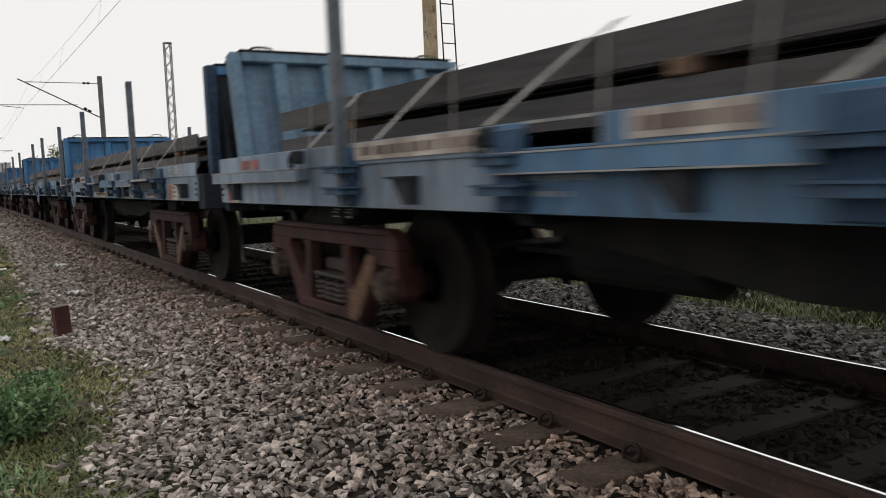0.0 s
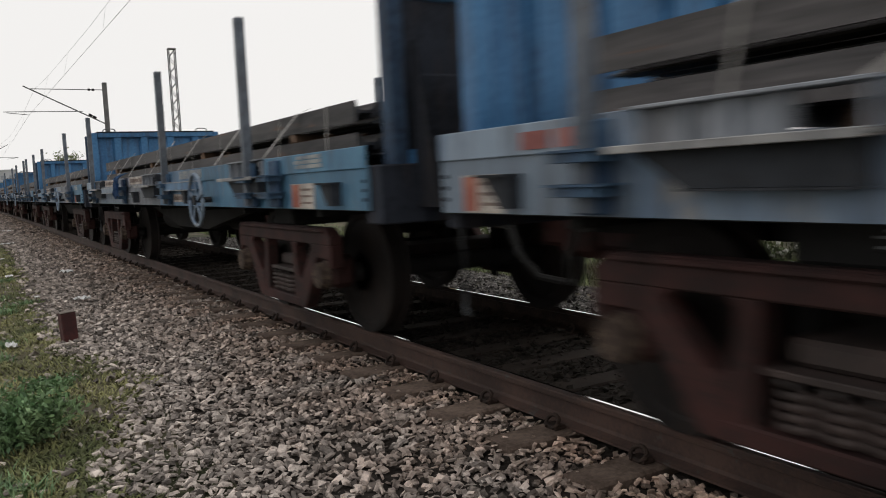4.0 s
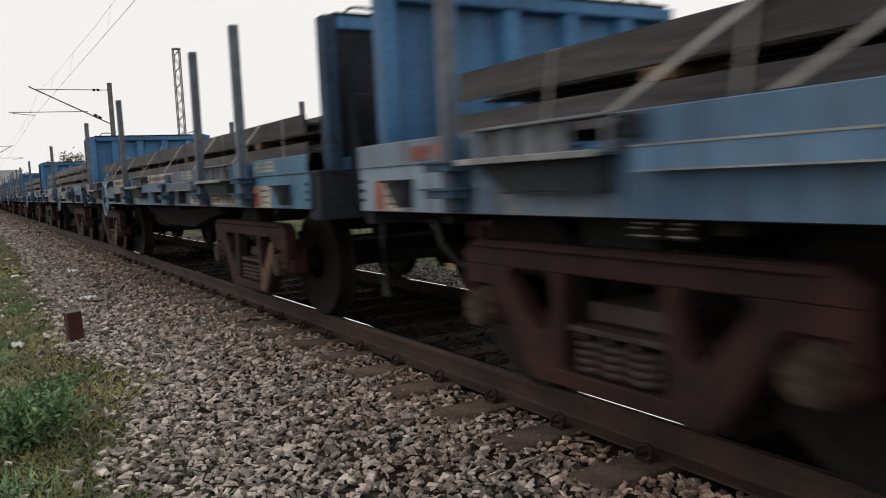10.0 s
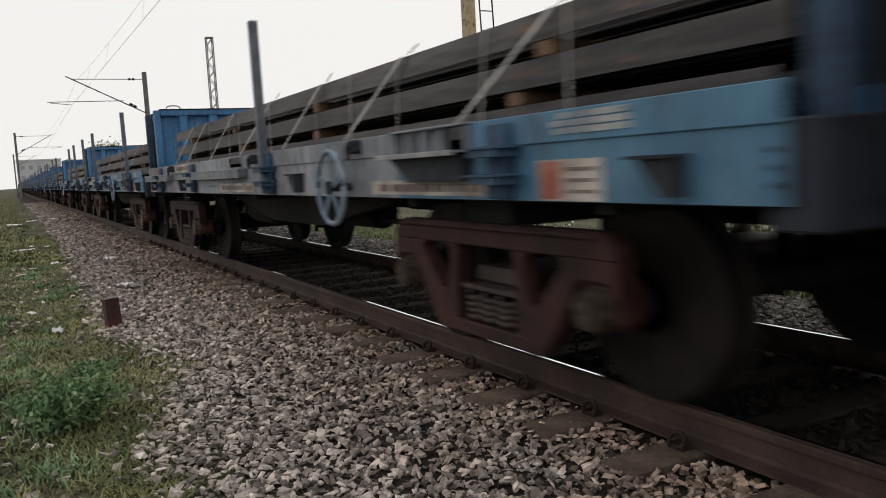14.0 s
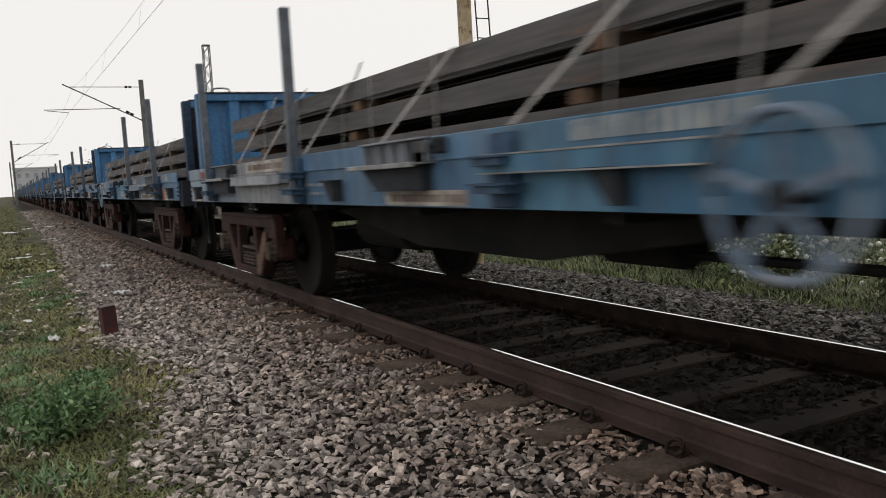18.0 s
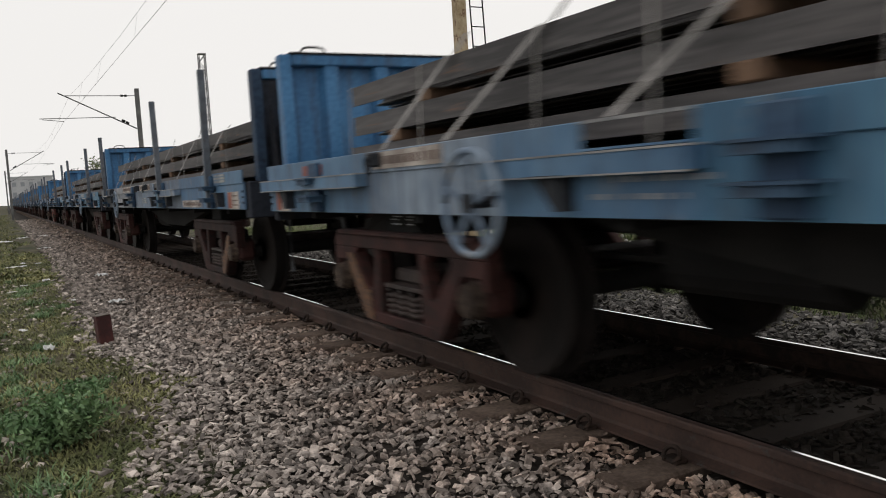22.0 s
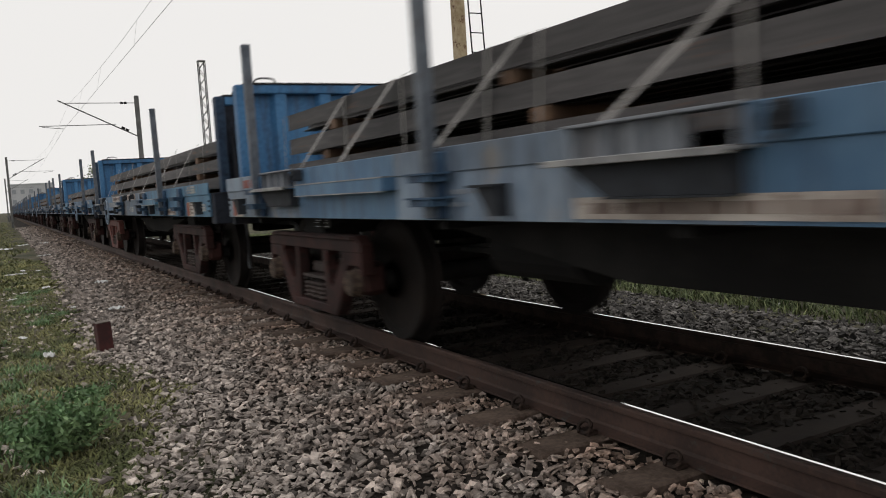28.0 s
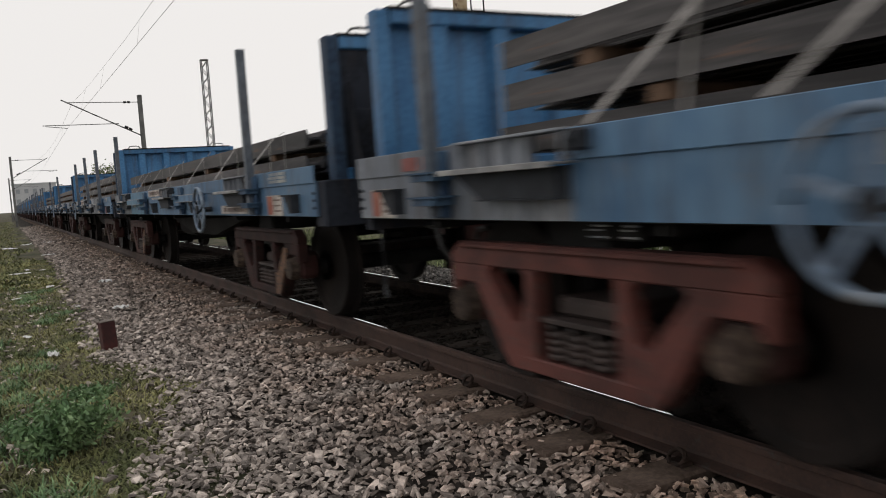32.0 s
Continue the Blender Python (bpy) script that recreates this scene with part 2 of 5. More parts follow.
GRASS = material("short_verge_grass", (0.080, 0.096, 0.032), (0.235, 0.230, 0.098), 0.85, grain=3, patch=0.9, bump=0, vary=0.45, island=True)
LEAF = material("dusty_green_leaf", (0.074, 0.148, 0.058), (0.168, 0.255, 0.115), 0.7, grain=8, patch=3, bump=0, vary=0.4, island=True)
FAR_LEAF = material("tall_weed_leaf", (0.07, 0.098, 0.034), (0.175, 0.20, 0.085), 0.8, grain=8, patch=2, bump=0, vary=0.45, island=True)
PETAL = material("white_weed_flower", (0.55, 0.55, 0.5), (0.75, 0.74, 0.68), 0.8, bump=0)
WHITE = material("white_litter_plastic", (0.55, 0.55, 0.55), (0.75, 0.75, 0.75), 0.5, grain=15, patch=6, bump=0.3)
SIGN_WHITE = material("dirty_white_paint", (0.30, 0.255, 0.225), (0.55, 0.50, 0.455), 0.7, grain=22, patch=2.5, bump=0.05, wear=(0.19, 0.14, 0.115), wear_at=0.54, streak=0.4)
POST_GREY = material("weathered_stanchion_paint", (0.060, 0.074, 0.095), (0.125, 0.145, 0.175), 0.6, grain=18, patch=2.0, bump=0.08, wear=(0.06, 0.05, 0.045), wear_at=0.6, vary=0.2, streak=0.4)
CHALK = material("faint_chalk_marks", (0.17, 0.20, 0.25), (0.32, 0.34, 0.37), 0.75, grain=25, patch=6, bump=0)
FITTING = material("dark_fitting_and_shelf_shade", (0.013, 0.015, 0.019), (0.034, 0.038, 0.046), 0.75, grain=20, patch=3, bump=0.1, wear=(0.05, 0.04, 0.035), wear_at=0.6, gloss=0.25)
PALE_CHALK = material("pale_stencil_paint", (0.23, 0.25, 0.265), (0.42, 0.425, 0.41), 0.75, grain=25, patch=3, bump=0, wear=(0.15, 0.19, 0.24), wear_at=0.52)
SIGN_RED = material("faded_red_paint", (0.20, 0.06, 0.055), (0.33, 0.13, 0.115), 0.7, grain=25, patch=4, bump=0.05)
SIGN_ORANGE = material("faded_vermilion_paint", (0.27, 0.075, 0.05), (0.38, 0.15, 0.105), 0.7, grain=25, patch=4, bump=0.05)
INK = material("brown_stencil_paint", (0.10, 0.07, 0.06), (0.20, 0.15, 0.13), 0.75, bump=0)
POST_RED = material("maroon_painted_concrete", (0.045, 0.014, 0.014), (0.085, 0.025, 0.023), 0.8, grain=30, patch=6, bump=0.2, wear=(0.10, 0.07, 0.06), wear_at=0.64)
STEEL = material("galvanised_mast_steel", (0.10, 0.10, 0.10), (0.19, 0.19, 0.185), 0.6, metal=0.4, grain=20, patch=2, bump=0.1)
MAST_YELLOW = material("flaking_yellow_mast_paint", (0.30, 0.22, 0.12), (0.46, 0.37, 0.24), 0.75, grain=16, patch=2.2, bump=0.15, wear=(0.13, 0.06, 0.03), wear_at=0.55)
# wires are pale in colour to imitate their fading into haze
WIRE = material("haze_paled_contact_wire", (0.30, 0.29, 0.28), (0.42, 0.41, 0.40), 0.6, metal=0.3, bump=0)
# haze over the distant wall is put into its pale colour
PLASTER = material("hazy_far_wall", (0.42, 0.43, 0.45), (0.50, 0.51, 0.52), 0.9, grain=2, patch=0.2, bump=0)
GLASS_DARK = material("far_window_glass", (0.25, 0.27, 0.29), (0.30, 0.32, 0.34), 0.3, bump=0)
BARK = material("grey_bark", (0.10, 0.08, 0.06), (0.19, 0.16, 0.13), 0.9, grain=20, patch=5, bump=0.3)
HOSE = material("black_brake_hose_rubber", (0.012, 0.012, 0.012), (0.025, 0.025, 0.025), 0.6, bump=0)


# ---------------------------------------------------------------- mesh helpers
def box(bm, x0, x1, y0, y1, z0, z1, bevel=0.0):
    made = bmesh.ops.create_cube(bm, size=1.0, matrix=Matrix.Translation(((x0 + x1) / 2, (y0 + y1) / 2, (z0 + z1) / 2)) @ Matrix.Diagonal((abs(x1 - x0), abs(y1 - y0), abs(z1 - z0), 1)))
    if bevel:
        edges = list({e for v in made["verts"] for e in v.link_edges})
        bmesh.ops.bevel(bm, geom=edges, offset=bevel, segments=1, affect="EDGES")


def bar(bm, a, b, w, h, bevel=0.0):
    """A beam of section w x h from a to b."""
    a, b = Vector(a), Vector(b)
    m = Matrix.Translation((a + b) / 2) @ (b - a).to_track_quat("Y", "Z").to_matrix().to_4x4() @ Matrix.Diagonal((w, (b - a).length, h, 1))
    made = bmesh.ops.create_cube(bm, size=1.0, matrix=m)
    if bevel:
        bmesh.ops.bevel(bm, geom=list({e for v in made["verts"] for e in v.link_edges}), offset=bevel, segments=1, affect="EDGES")


def rod(bm, a, b, r, r2=None, seg=10):
    a, b = Vector(a), Vector(b)
    m = Matrix.Translation((a + b) / 2) @ (b - a).to_track_quat("Z", "Y").to_matrix().to_4x4()
    bmesh.ops.create_cone(bm, cap_ends=True, segments=seg, radius1=r, radius2=r if r2 is None else r2, depth=(b - a).length, matrix=m)


def tube(bm, pts, r, seg=6):
    """A bent rod through the points."""
    pts = [Vector(p) for p in pts]
    rings = []
    for i, p in enumerate(pts):
        d = (pts[min(i + 1, len(pts) - 1)] - pts[max(i - 1, 0)]).normalized()
        q = d.to_track_quat("Z", "Y")
        rings.append([bm.verts.new(p + q @ Vector((r * math.cos(2 * math.pi * k / seg), r * math.sin(2 * math.pi * k / seg), 0))) for k in range(seg)])
    for a, b in zip(rings, rings[1:]):
        for k in range(seg):
            bm.faces.new((a[k], a[(k + 1) % seg], b[(k + 1) % seg], b[k]))
    bm.faces.new(rings[0][::-1]), bm.faces.new(rings[-1])


def prism(bm, outline, x0, x1):
    """An outline in (y, z) pulled from x0 to x1."""
    a = [bm.verts.new((x0, y, z)) for y, z in outline]
    b = [bm.verts.new((x1, y, z)) for y, z in outline]
    bm.faces.new(a), bm.faces.new(b[::-1])
    n = len(outline)
    for i in range(n):
        bm.faces.new((a[i], b[i], b[(i + 1) % n], a[(i + 1) % n]))


def lathe(bm, profile, seg=32):
    """A profile of (along, radius) turned about the x axis."""
    rings = []
    for x, r in profile:
        rings.append([bm.verts.new((x, r * math.cos(2 * math.pi * k / seg), r * math.sin(2 * math.pi * k / seg))) for k in range(seg)])
    for a, b in zip(rings, rings[1:]):
        for k in range(seg):
            bm.faces.new((a[k], a[(k + 1) % seg], b[(k + 1) % seg], b[k]))
    bm.faces.new(rings[0][::-1]), bm.faces.new(rings[-1])


def mesh_of(name, bm, mat, smooth=False):
    bmesh.ops.recalc_face_normals(bm, faces=bm.faces)
    me = bpy.data.meshes.new(name)
    bm.to_mesh(me)
    bm.free()
    me.materials.append(mat)
    if smooth:
        for p in me.polygons:
            p.use_smooth = True
    return me


def hung(name, me, parent, m=None, label=""):
    """One mesh as a part of parent."""
    ob = new(name, me)
    ob.parent = parent
    if m is not None:
        ob.matrix_basis = m
    return tagged(ob, label)


def part(name, bm, mat, parent, label="", m=None, smooth=False):
    return hung(name, mesh_of(name, bm, mat, smooth), parent, m, label)


def thing(name, label, category, group="", kind="", m=None):
    ob = new(name)
    ob.empty_display_size = 0.2
    if m is not None:
        ob.matrix_basis = m
    return tagged(ob, label, category, group, kind)


def single(name, bm, mat, label, category, group="", kind="", m=None, smooth=False):
    ob = new(name, mesh_of(name, bm, mat, smooth))
    if m is not None:
        ob.matrix_basis = m
    return tagged(ob, label, category, group, kind)


def soup(name, verts, faces, mat, label, category, kind="stuff", smooth=False):
    me = bpy.data.meshes.new(name)
    me.from_pydata(verts, [], faces)
    me.materials.append(mat)
    me.update()
    return tagged(new(name, me), label, category, kind=kind)


rng = np.random.default_rng(7)

# ---------------------------------------------------------------- ground
bm = bmesh.new()
xs = [-900, -60, -12, -4, -1.2, 0.2, 0.7, 1.3, 5.9, 6.5, 8.0, 12, 60, 900]
zs = [-1.2, -0.6, -0.25, -0.12, -0.06, -0.05, -0.04, -0.03, -0.03, -0.06, -0.25, -0.3, -0.6, -1.2]
ys = [-900, -60, -8, 0, 4, 8, 12, 18, 26, 40, 70, 140, 300, 900, 3000]
grid = [[bm.verts.new((x, y, z)) for x, z in zip(xs, zs)] for y in ys]
for a, b in zip(grid, grid[1:]):
    for i in range(len(xs) - 1):
        bm.faces.new((a[i], a[i + 1], b[i + 1], b[i]))
single("ground", bm, SOIL, "earth verge with thin dusty grass beside the track", "ground", kind="structure")

bm = bmesh.new()
prof = [(0.40, -0.085), (0.75, -0.045), (1.2, -0.028), (1.7, -0.02), (2.85, -0.02), (2.97, 0.010), (4.34, 0.010), (4.46, -0.02), (5.4, -0.02), (6.2, -0.06), (7.0, -0.15), (7.7, -0.24)]
bed_y = [-60, -8, 40, 400]
rows_ = [[bm.verts.new((x, y, z)) for x, z in prof] for y in bed_y]
for a, b in zip(rows_, rows_[1:]):
    for i in range(len(prof) - 1):
        bm.faces.new((a[i], a[i + 1], b[i + 1], b[i]))
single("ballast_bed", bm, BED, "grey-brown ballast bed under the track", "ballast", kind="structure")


SLEEPER_Y0, SLEEPER_STEP = 2.74, 0.65


def verge_edge(y):
    """Where the grass of the verge gives way to ballast."""
    return np.interp(y, [2, 4.3, 4.8, 5.9, 6.5, 7.0, 8.1, 11.5, 21.7, 34], [0.28, 0.40, 0.44, 0.80, 0.95, 0.85, 0.56, 0.64, 0.92, 1.0]) + 0.06 * np.sin(y * 5.3) + 0.04 * np.sin(y * 13.1 + 1)


def stones(name, share, x0, x1, y0, y1, size, z_of, label, mat=None, clear=9.0, fringe=False, tall=0.46):
    """Broken stones strewn over a stretch, as one heap. Right of clear they keep off the sleepers."""
    base = np.array([[x, y, z] for z, c in ((-0.7, 0.9), (0.7, 0.72)) for x, y in ((-c, -c), (c, -c), (c, c), (-c, c))]) * 0.86
    tri = [(0, 2, 1), (0, 3, 2), (4, 5, 6), (4, 6, 7), (0, 1, 5), (0, 5, 4), (1, 2, 6), (1, 6, 5), (2, 3, 7), (2, 7, 6), (3, 0, 4), (3, 4, 7)]
    cell = size * 1.45
    gx, gy = np.meshgrid(np.arange(x0, x1, cell), np.arange(y0, y1, cell))
    courses = []
    for lift, keep in ((-0.034, 1.0), (0.006, 0.62)):
        q = np.stack([gx.ravel(), gy.ravel(), np.full(gx.size, lift)], 1)
        q[:, :2] += rng.uniform(-0.62, 0.62, (len(q), 2)) * cell
        courses.append(q[rng.uniform(0, 1, len(q)) < keep * share])
    p = np.concatenate(courses)
    if fringe:
        p = p[(p[:, 0] - verge_edge(p[:, 1])) / 0.30 + 0.25 > rng.uniform(0, 1, len(p))]
    off = np.abs((p[:, 1] - SLEEPER_Y0 + SLEEPER_STEP / 2) % SLEEPER_STEP - SLEEPER_STEP / 2)
    p = p[~((p[:, 0] > clear + rng.normal(0, 0.03, len(p))) & (off < 0.115) & (rng.uniform(0, 1, len(p)) < np.where(p[:, 0] < 2.42, 0.08, np.where(p[:, 0] < 2.7, 0.52, 0.55))))]
    n = len(p)
    s = size * rng.choice([0.55, 0.8, 1.0, 1.2], (n, 1), p=[0.2, 0.3, 0.35, 0.15]) * rng.uniform(0.6, 1.4, (n, 3)) * np.array([1.25, 0.92, tall])
    v = base[None] * (1 + rng.normal(0, 0.23, (n, 8, 3))) * s[:, None]
    for i, j, spread in ((0, 1, 3.14), (1, 2, 0.42), (0, 2, 0.42), (0, 1, 3.14)):
        th = rng.uniform(-spread, spread, n) if spread > 1 else rng.normal(0, spread, n)
        c, d = np.cos(th)[:, None], np.sin(th)[:, None]
        v[..., i], v[..., j] = v[..., i] * c - v[..., j] * d, v[..., i] * d + v[..., j] * c
    p[:, 2] += z_of(p[:, 0], p[:, 1]) + rng.uniform(-0.012, 0.012, n)
    v += p[:, None]
    f = (np.array(tri)[None] + 8 * np.arange(n)[:, None, None]).reshape(-1, 3)
    return soup(name, v.reshape(-1, 3).tolist(), f.tolist(), mat or STONE, label, "gravel")


crown = lambda x, y: np.interp(x, [0.2, 0.7, 1.2, 1.7, 2.4], [-0.045, -0.022, -0.010, -0.006, -0.003])
stones("ballast_gravel", 1.0, 0.2, 2.70, 1.4, 8.5, 0.0225, crown, "loose crushed grey-brown ballast beside the rail", clear=2.27, fringe=True)
for y, share, mat in ((8.5, 0.75, STONE), (8.5, 0.25, DARKER_STONE), (10.0, 0.5, STONE), (10.0, 0.5, DARKER_STONE), (11.5, 0.25, STONE), (11.5, 0.75, DARKER_STONE)):
    stones("ballast_gravel", share, 0.2, 2.70, y, y + 1.5, 0.028, crown, "mixed lighter and darker crushed ballast beside the rail", mat, clear=2.27, fringe=True, tall=0.62)
stones("ballast_gravel", 1.0, 0.2, 2.70, 13, 34, 0.038, crown, "loose crushed ballast further along the rail", DARKER_STONE, clear=2.27, fringe=True, tall=0.85)
stones("ballast_gravel", 1.0, 0.3, 2.70, 34, 80, 0.075, crown, "crushed ballast far along the rail", DARKER_STONE, fringe=True, tall=0.85)
stones("ballast_gravel", 0.9, 2.86, 4.46, 0.6, 20, 0.028, lambda x, y: x * 0 + 0.010, "dark crushed ballast between the rails", TRAIN_SHADE_STONE, clear=2.0, tall=0.36)
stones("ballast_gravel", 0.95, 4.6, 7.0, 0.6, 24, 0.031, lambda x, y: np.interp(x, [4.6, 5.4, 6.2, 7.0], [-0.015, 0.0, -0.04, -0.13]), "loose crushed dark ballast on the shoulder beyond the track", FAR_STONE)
stones("ballast_gravel", 0.10, -0.7, 0.75, 2.2, 20, 0.028, lambda x, y: np.interp(x, [-0.7, 0.5, 0.75], [-0.06, -0.05, -0.04]), "scattered ballast stones in the verge grass")

stones("ballast_gravel", 1.0, 0.2, 2.70, -9, 1.4, 0.05, crown, "loose crushed ballast further back along the rail", clear=2.27, fringe=True)

# ---------------------------------------------------------------- track
track = thing("railway_track", "broad-gauge track with brown rails on concrete sleepers", "railway track", kind="structure")


def rail_outline(k=1.0):
    return [(-0.075 * k, 0), (0.075 * k, 0), (0.075 * k, 0.012 * k), (0.02 * k, 0.03 * k), (0.009 * k, 0.045 * k), (0.009 * k, 0.125 * k), (0.036 * k, 0.138 * k), (0.036 * k, 0.162 * k),
            (0.028 * k, 0.172 * k), (-0.028 * k, 0.172 * k), (-0.036 * k, 0.162 * k), (-0.036 * k, 0.138 * k), (-0.009 * k, 0.125 * k), (-0.009 * k, 0.045 * k), (-0.02 * k, 0.03 * k), (-0.075 * k, 0.012 * k)]


def rail_mesh(name, mat, y0, y1, steps=1, k=1.0):
    bm = bmesh.new()
    out = rail_outline(k)
    rings = [[bm.verts.new((x, y0 + (y1 - y0) * i / steps, z)) for x, z in out] for i in range(steps + 1)]
    n = len(out)
    for a, b in zip(rings, rings[1:]):
        for i in range(n):
            bm.faces.new((a[i], b[i], b[(i + 1) % n], a[(i + 1) % n]))
    bm.faces.new(rings[0]), bm.faces.new(rings[-1][::-1])
    return mesh_of(name, bm, mat)


RAIL_BASE = RAIL_TOP - 0.172
# the far rail's darker rust imitates the shade it lies in
rail_me, shaded_rail_me = rail_mesh("rail", RAIL_STEEL, -30, 420, 1), rail_mesh("rail", DARK_RUST, -30, 420, 1)
for x, s in ((NEAR_RAIL, 1), (NEAR_RAIL + GAUGE, -1)):
    r = hung("rail", rail_me if s > 0 else shaded_rail_me, track, pose(x, 0, RAIL_BASE), "brown rusty rail with a polished head")
    # the worn band leans towards the middle of the track, as rails do
    bm = bmesh.new()
    ring = [[bm.verts.new((s * px, y, pz)) for px, pz in ((0.006, 0.171), (0.027, 0.171), (0.027, 0.1726), (0.006, 0.1737))] for y in (-30, 420)]
    for i in range(4):
        bm.faces.new((ring[0][i], ring[1][i], ring[1][(i + 1) % 4], ring[0][(i + 1) % 4]))
    bmesh.ops.recalc_face_normals(bm, faces=bm.faces[:])
    hung("running_surface", mesh_of("running_surface", bm, SHINE), r)

bm = bmesh.new()
outline = [(-0.125, -0.17), (0.125, -0.17), (0.115, 0.0), (0.10, 0.012), (-0.10, 0.012), (-0.115, 0.0)]
prism(bm, outline, -1.375, 1.375)
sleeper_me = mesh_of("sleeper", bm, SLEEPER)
bm = bmesh.new()
tube(bm, [(-0.02 + 0.022 * math.sin(a), 0.048 * math.cos(a), 0.036 + 0.032 * math.sin(a)) for a in [math.pi * (-0.35 + 1.7 * i / 11) for i in range(12)]], 0.012, 6)
box(bm, -0.04, 0.035, -0.05, 0.05, -0.005, 0.020, 0.006)
clip_me = mesh_of("rail_clip", bm, DARK_RUST)
for i in range(-40, 290):
    y = SLEEPER_Y0 + SLEEPER_STEP * i
    s = hung("sleeper", sleeper_me, track, pose(MID, y, RAIL_BASE - 0.012, 0, 0, rng.normal(0, 0.25)))
    if -1 < i < 26:
        for x in (-GAUGE / 2 - 0.115, -GAUGE / 2 + 0.115, GAUGE / 2 - 0.115):
            hung("rail_clip", clip_me, s, pose(x, 0, 0.016))

# ---------------------------------------------------------------- wagons
# A wagon's own space: x across, y along with the far end at +BODY/2, z = 0 on the rail's top.
HALF = BODY / 2
SIDE = 1.43
Z0, Z1 = 1.01, 1.43


def side_frame_mesh(name, mat):
    """Cast side frame of a three-piece bogie, wheelbase 2 m, in the (y, z) plane at x = 0."""
    bm = bmesh.new()
    t = 0.055
    prism(bm, [(-1.06, 0.87), (1.06, 0.87), (1.17, 0.80), (1.17, 0.735), (-1.17, 0.735), (-1.17, 0.80)], -t, t)
    for s in (-1, 1):
        # arm over the axle box, column beside the bolster, diagonal leg down to the spring seat
        prism(bm, [(s * 0.76, 0.74), (s * 1.17, 0.74), (s * 1.17, 0.56), (s * 1.12, 0.56), (s * 1.10, 0.63), (s * 0.90, 0.63), (s * 0.86, 0.60)], -t * 0.97, t * 0.97)
        prism(bm, [(s * 0.31, 0.74), (s * 0.40, 0.74), (s * 0.405, 0.60), (s * 0.45, 0.46), (s * 0.45, 0.24), (s * 0.33, 0.24)], -t * 0.94, t * 0.94)
        prism(bm, [(s * 0.78, 0.74), (s * 0.90, 0.74), (s * 0.88, 0.62), (s * 0.64, 0.27), (s * 0.56, 0.19), (s * 0.40, 0.19), (s * 0.44, 0.46), (s * 0.52, 0.44), (s * 0.74, 0.67)], -t * 1.03, t * 1.03)
        # rounded upper corners of the window and its rim
        prism(bm, [(s * 0.395, 0.74), (s * 0.45, 0.74), (s * 0.40, 0.69)], -t * 0.9, t * 0.9)
        prism(bm, [(s * 0.79, 0.74), (s * 0.71, 0.74), (s * 0.765, 0.69)], -t * 0.9, t * 0.9)
    prism(bm, [(-0.47, 0.275), (0.47, 0.275), (0.43, 0.195), (-0.43, 0.195)], -t * 1.10, t * 1.6)
    bar(bm, (-t - 0.008, -1.04, 0.848), (-t - 0.008, 1.04, 0.848), 0.03, 0.03)
    bmesh.ops.bevel(bm, geom=bm.edges[:], offset=0.009, segments=1, affect="EDGES")
    return mesh_of(name, bm, mat)


def spring_mesh():
    bm = bmesh.new()
    pts = [(0.075 * math.cos(a), 0.075 * math.sin(a), 0.285 + 0.17 * a / (2 * math.pi * 4.5)) for a in [2 * math.pi * 4.5 * i / 66 for i in range(67)]]
    tube(bm, pts, 0.019, 5)
    return mesh_of("spring", bm, COIL, True)


SPRING = spring_mesh()
bm = bmesh.new()
lathe(bm, [(-0.066, 0.20), (-0.066, 0.41), (-0.075, 0.43), (-0.075, 0.490), (0.045, 0.497), (0.052, 0.525), (0.075, 0.525), (0.078, 0.43), (0.035, 0.40), (0.02, 0.22), (0.07, 0.15), (0.07, 0.08), (-0.11, 0.08), (-0.11, 0.15)], seg=40)
WHEEL_ME = mesh_of("wheel", bm, WHEEL, False)
bm = bmesh.new()
rod(bm, (-1.18, 0, 0), (1.18, 0, 0), 0.075, seg=14)
AXLE = mesh_of("axle", bm, UNDER)
FRAME_ME = {m.name: side_frame_mesh("side_frame", m) for m in (RUST, RED_RUST)}
bm = bmesh.new()
box(bm, -1.20, 1.20, -0.25, 0.25, 0.50, 0.60, 0.02)
box(bm, -1.28, 1.28, -0.30, 0.30, 0.465, 0.495, 0.006)
BOLSTER = mesh_of("bolster", bm, COIL)
bm = bmesh.new()
box(bm, -0.08, 0.12, -0.13, 0.13, -0.10, 0.16, 0.04)
AXLE_BOX = mesh_of("axle_box", bm, RUST)
bm = bmesh.new()
rod(bm, (-0.08, 0, 0), (-0.16, 0, 0), 0.115, 0.095, seg=18)
AXLE_CAP = mesh_of("axle_cap", bm, CAP_DUST)
bm = bmesh.new()
box(bm, -0.05, 0.05, -0.05, 0.05, -0.2, 0.2, 0.015)
prism(bm, [(-0.06, -0.25), (0.08, -0.25), (0.05, 0.25), (-0.05, 0.25)], -0.09, -0.075)
BRAKE_SHOE = mesh_of("brake_block", bm, UNDER)
bm = bmesh.new()
prism(bm, [(0.78, 0.70), (0.87, 0.69), (0.86, 0.61), (0.62, 0.28), (0.55, 0.215), (0.44, 0.215), (0.46, 0.43), (0.53, 0.43), (0.745, 0.66)], -0.071, -0.060)
YELLOW_LEG = mesh_of("painted_leg", bm, YELLOW)


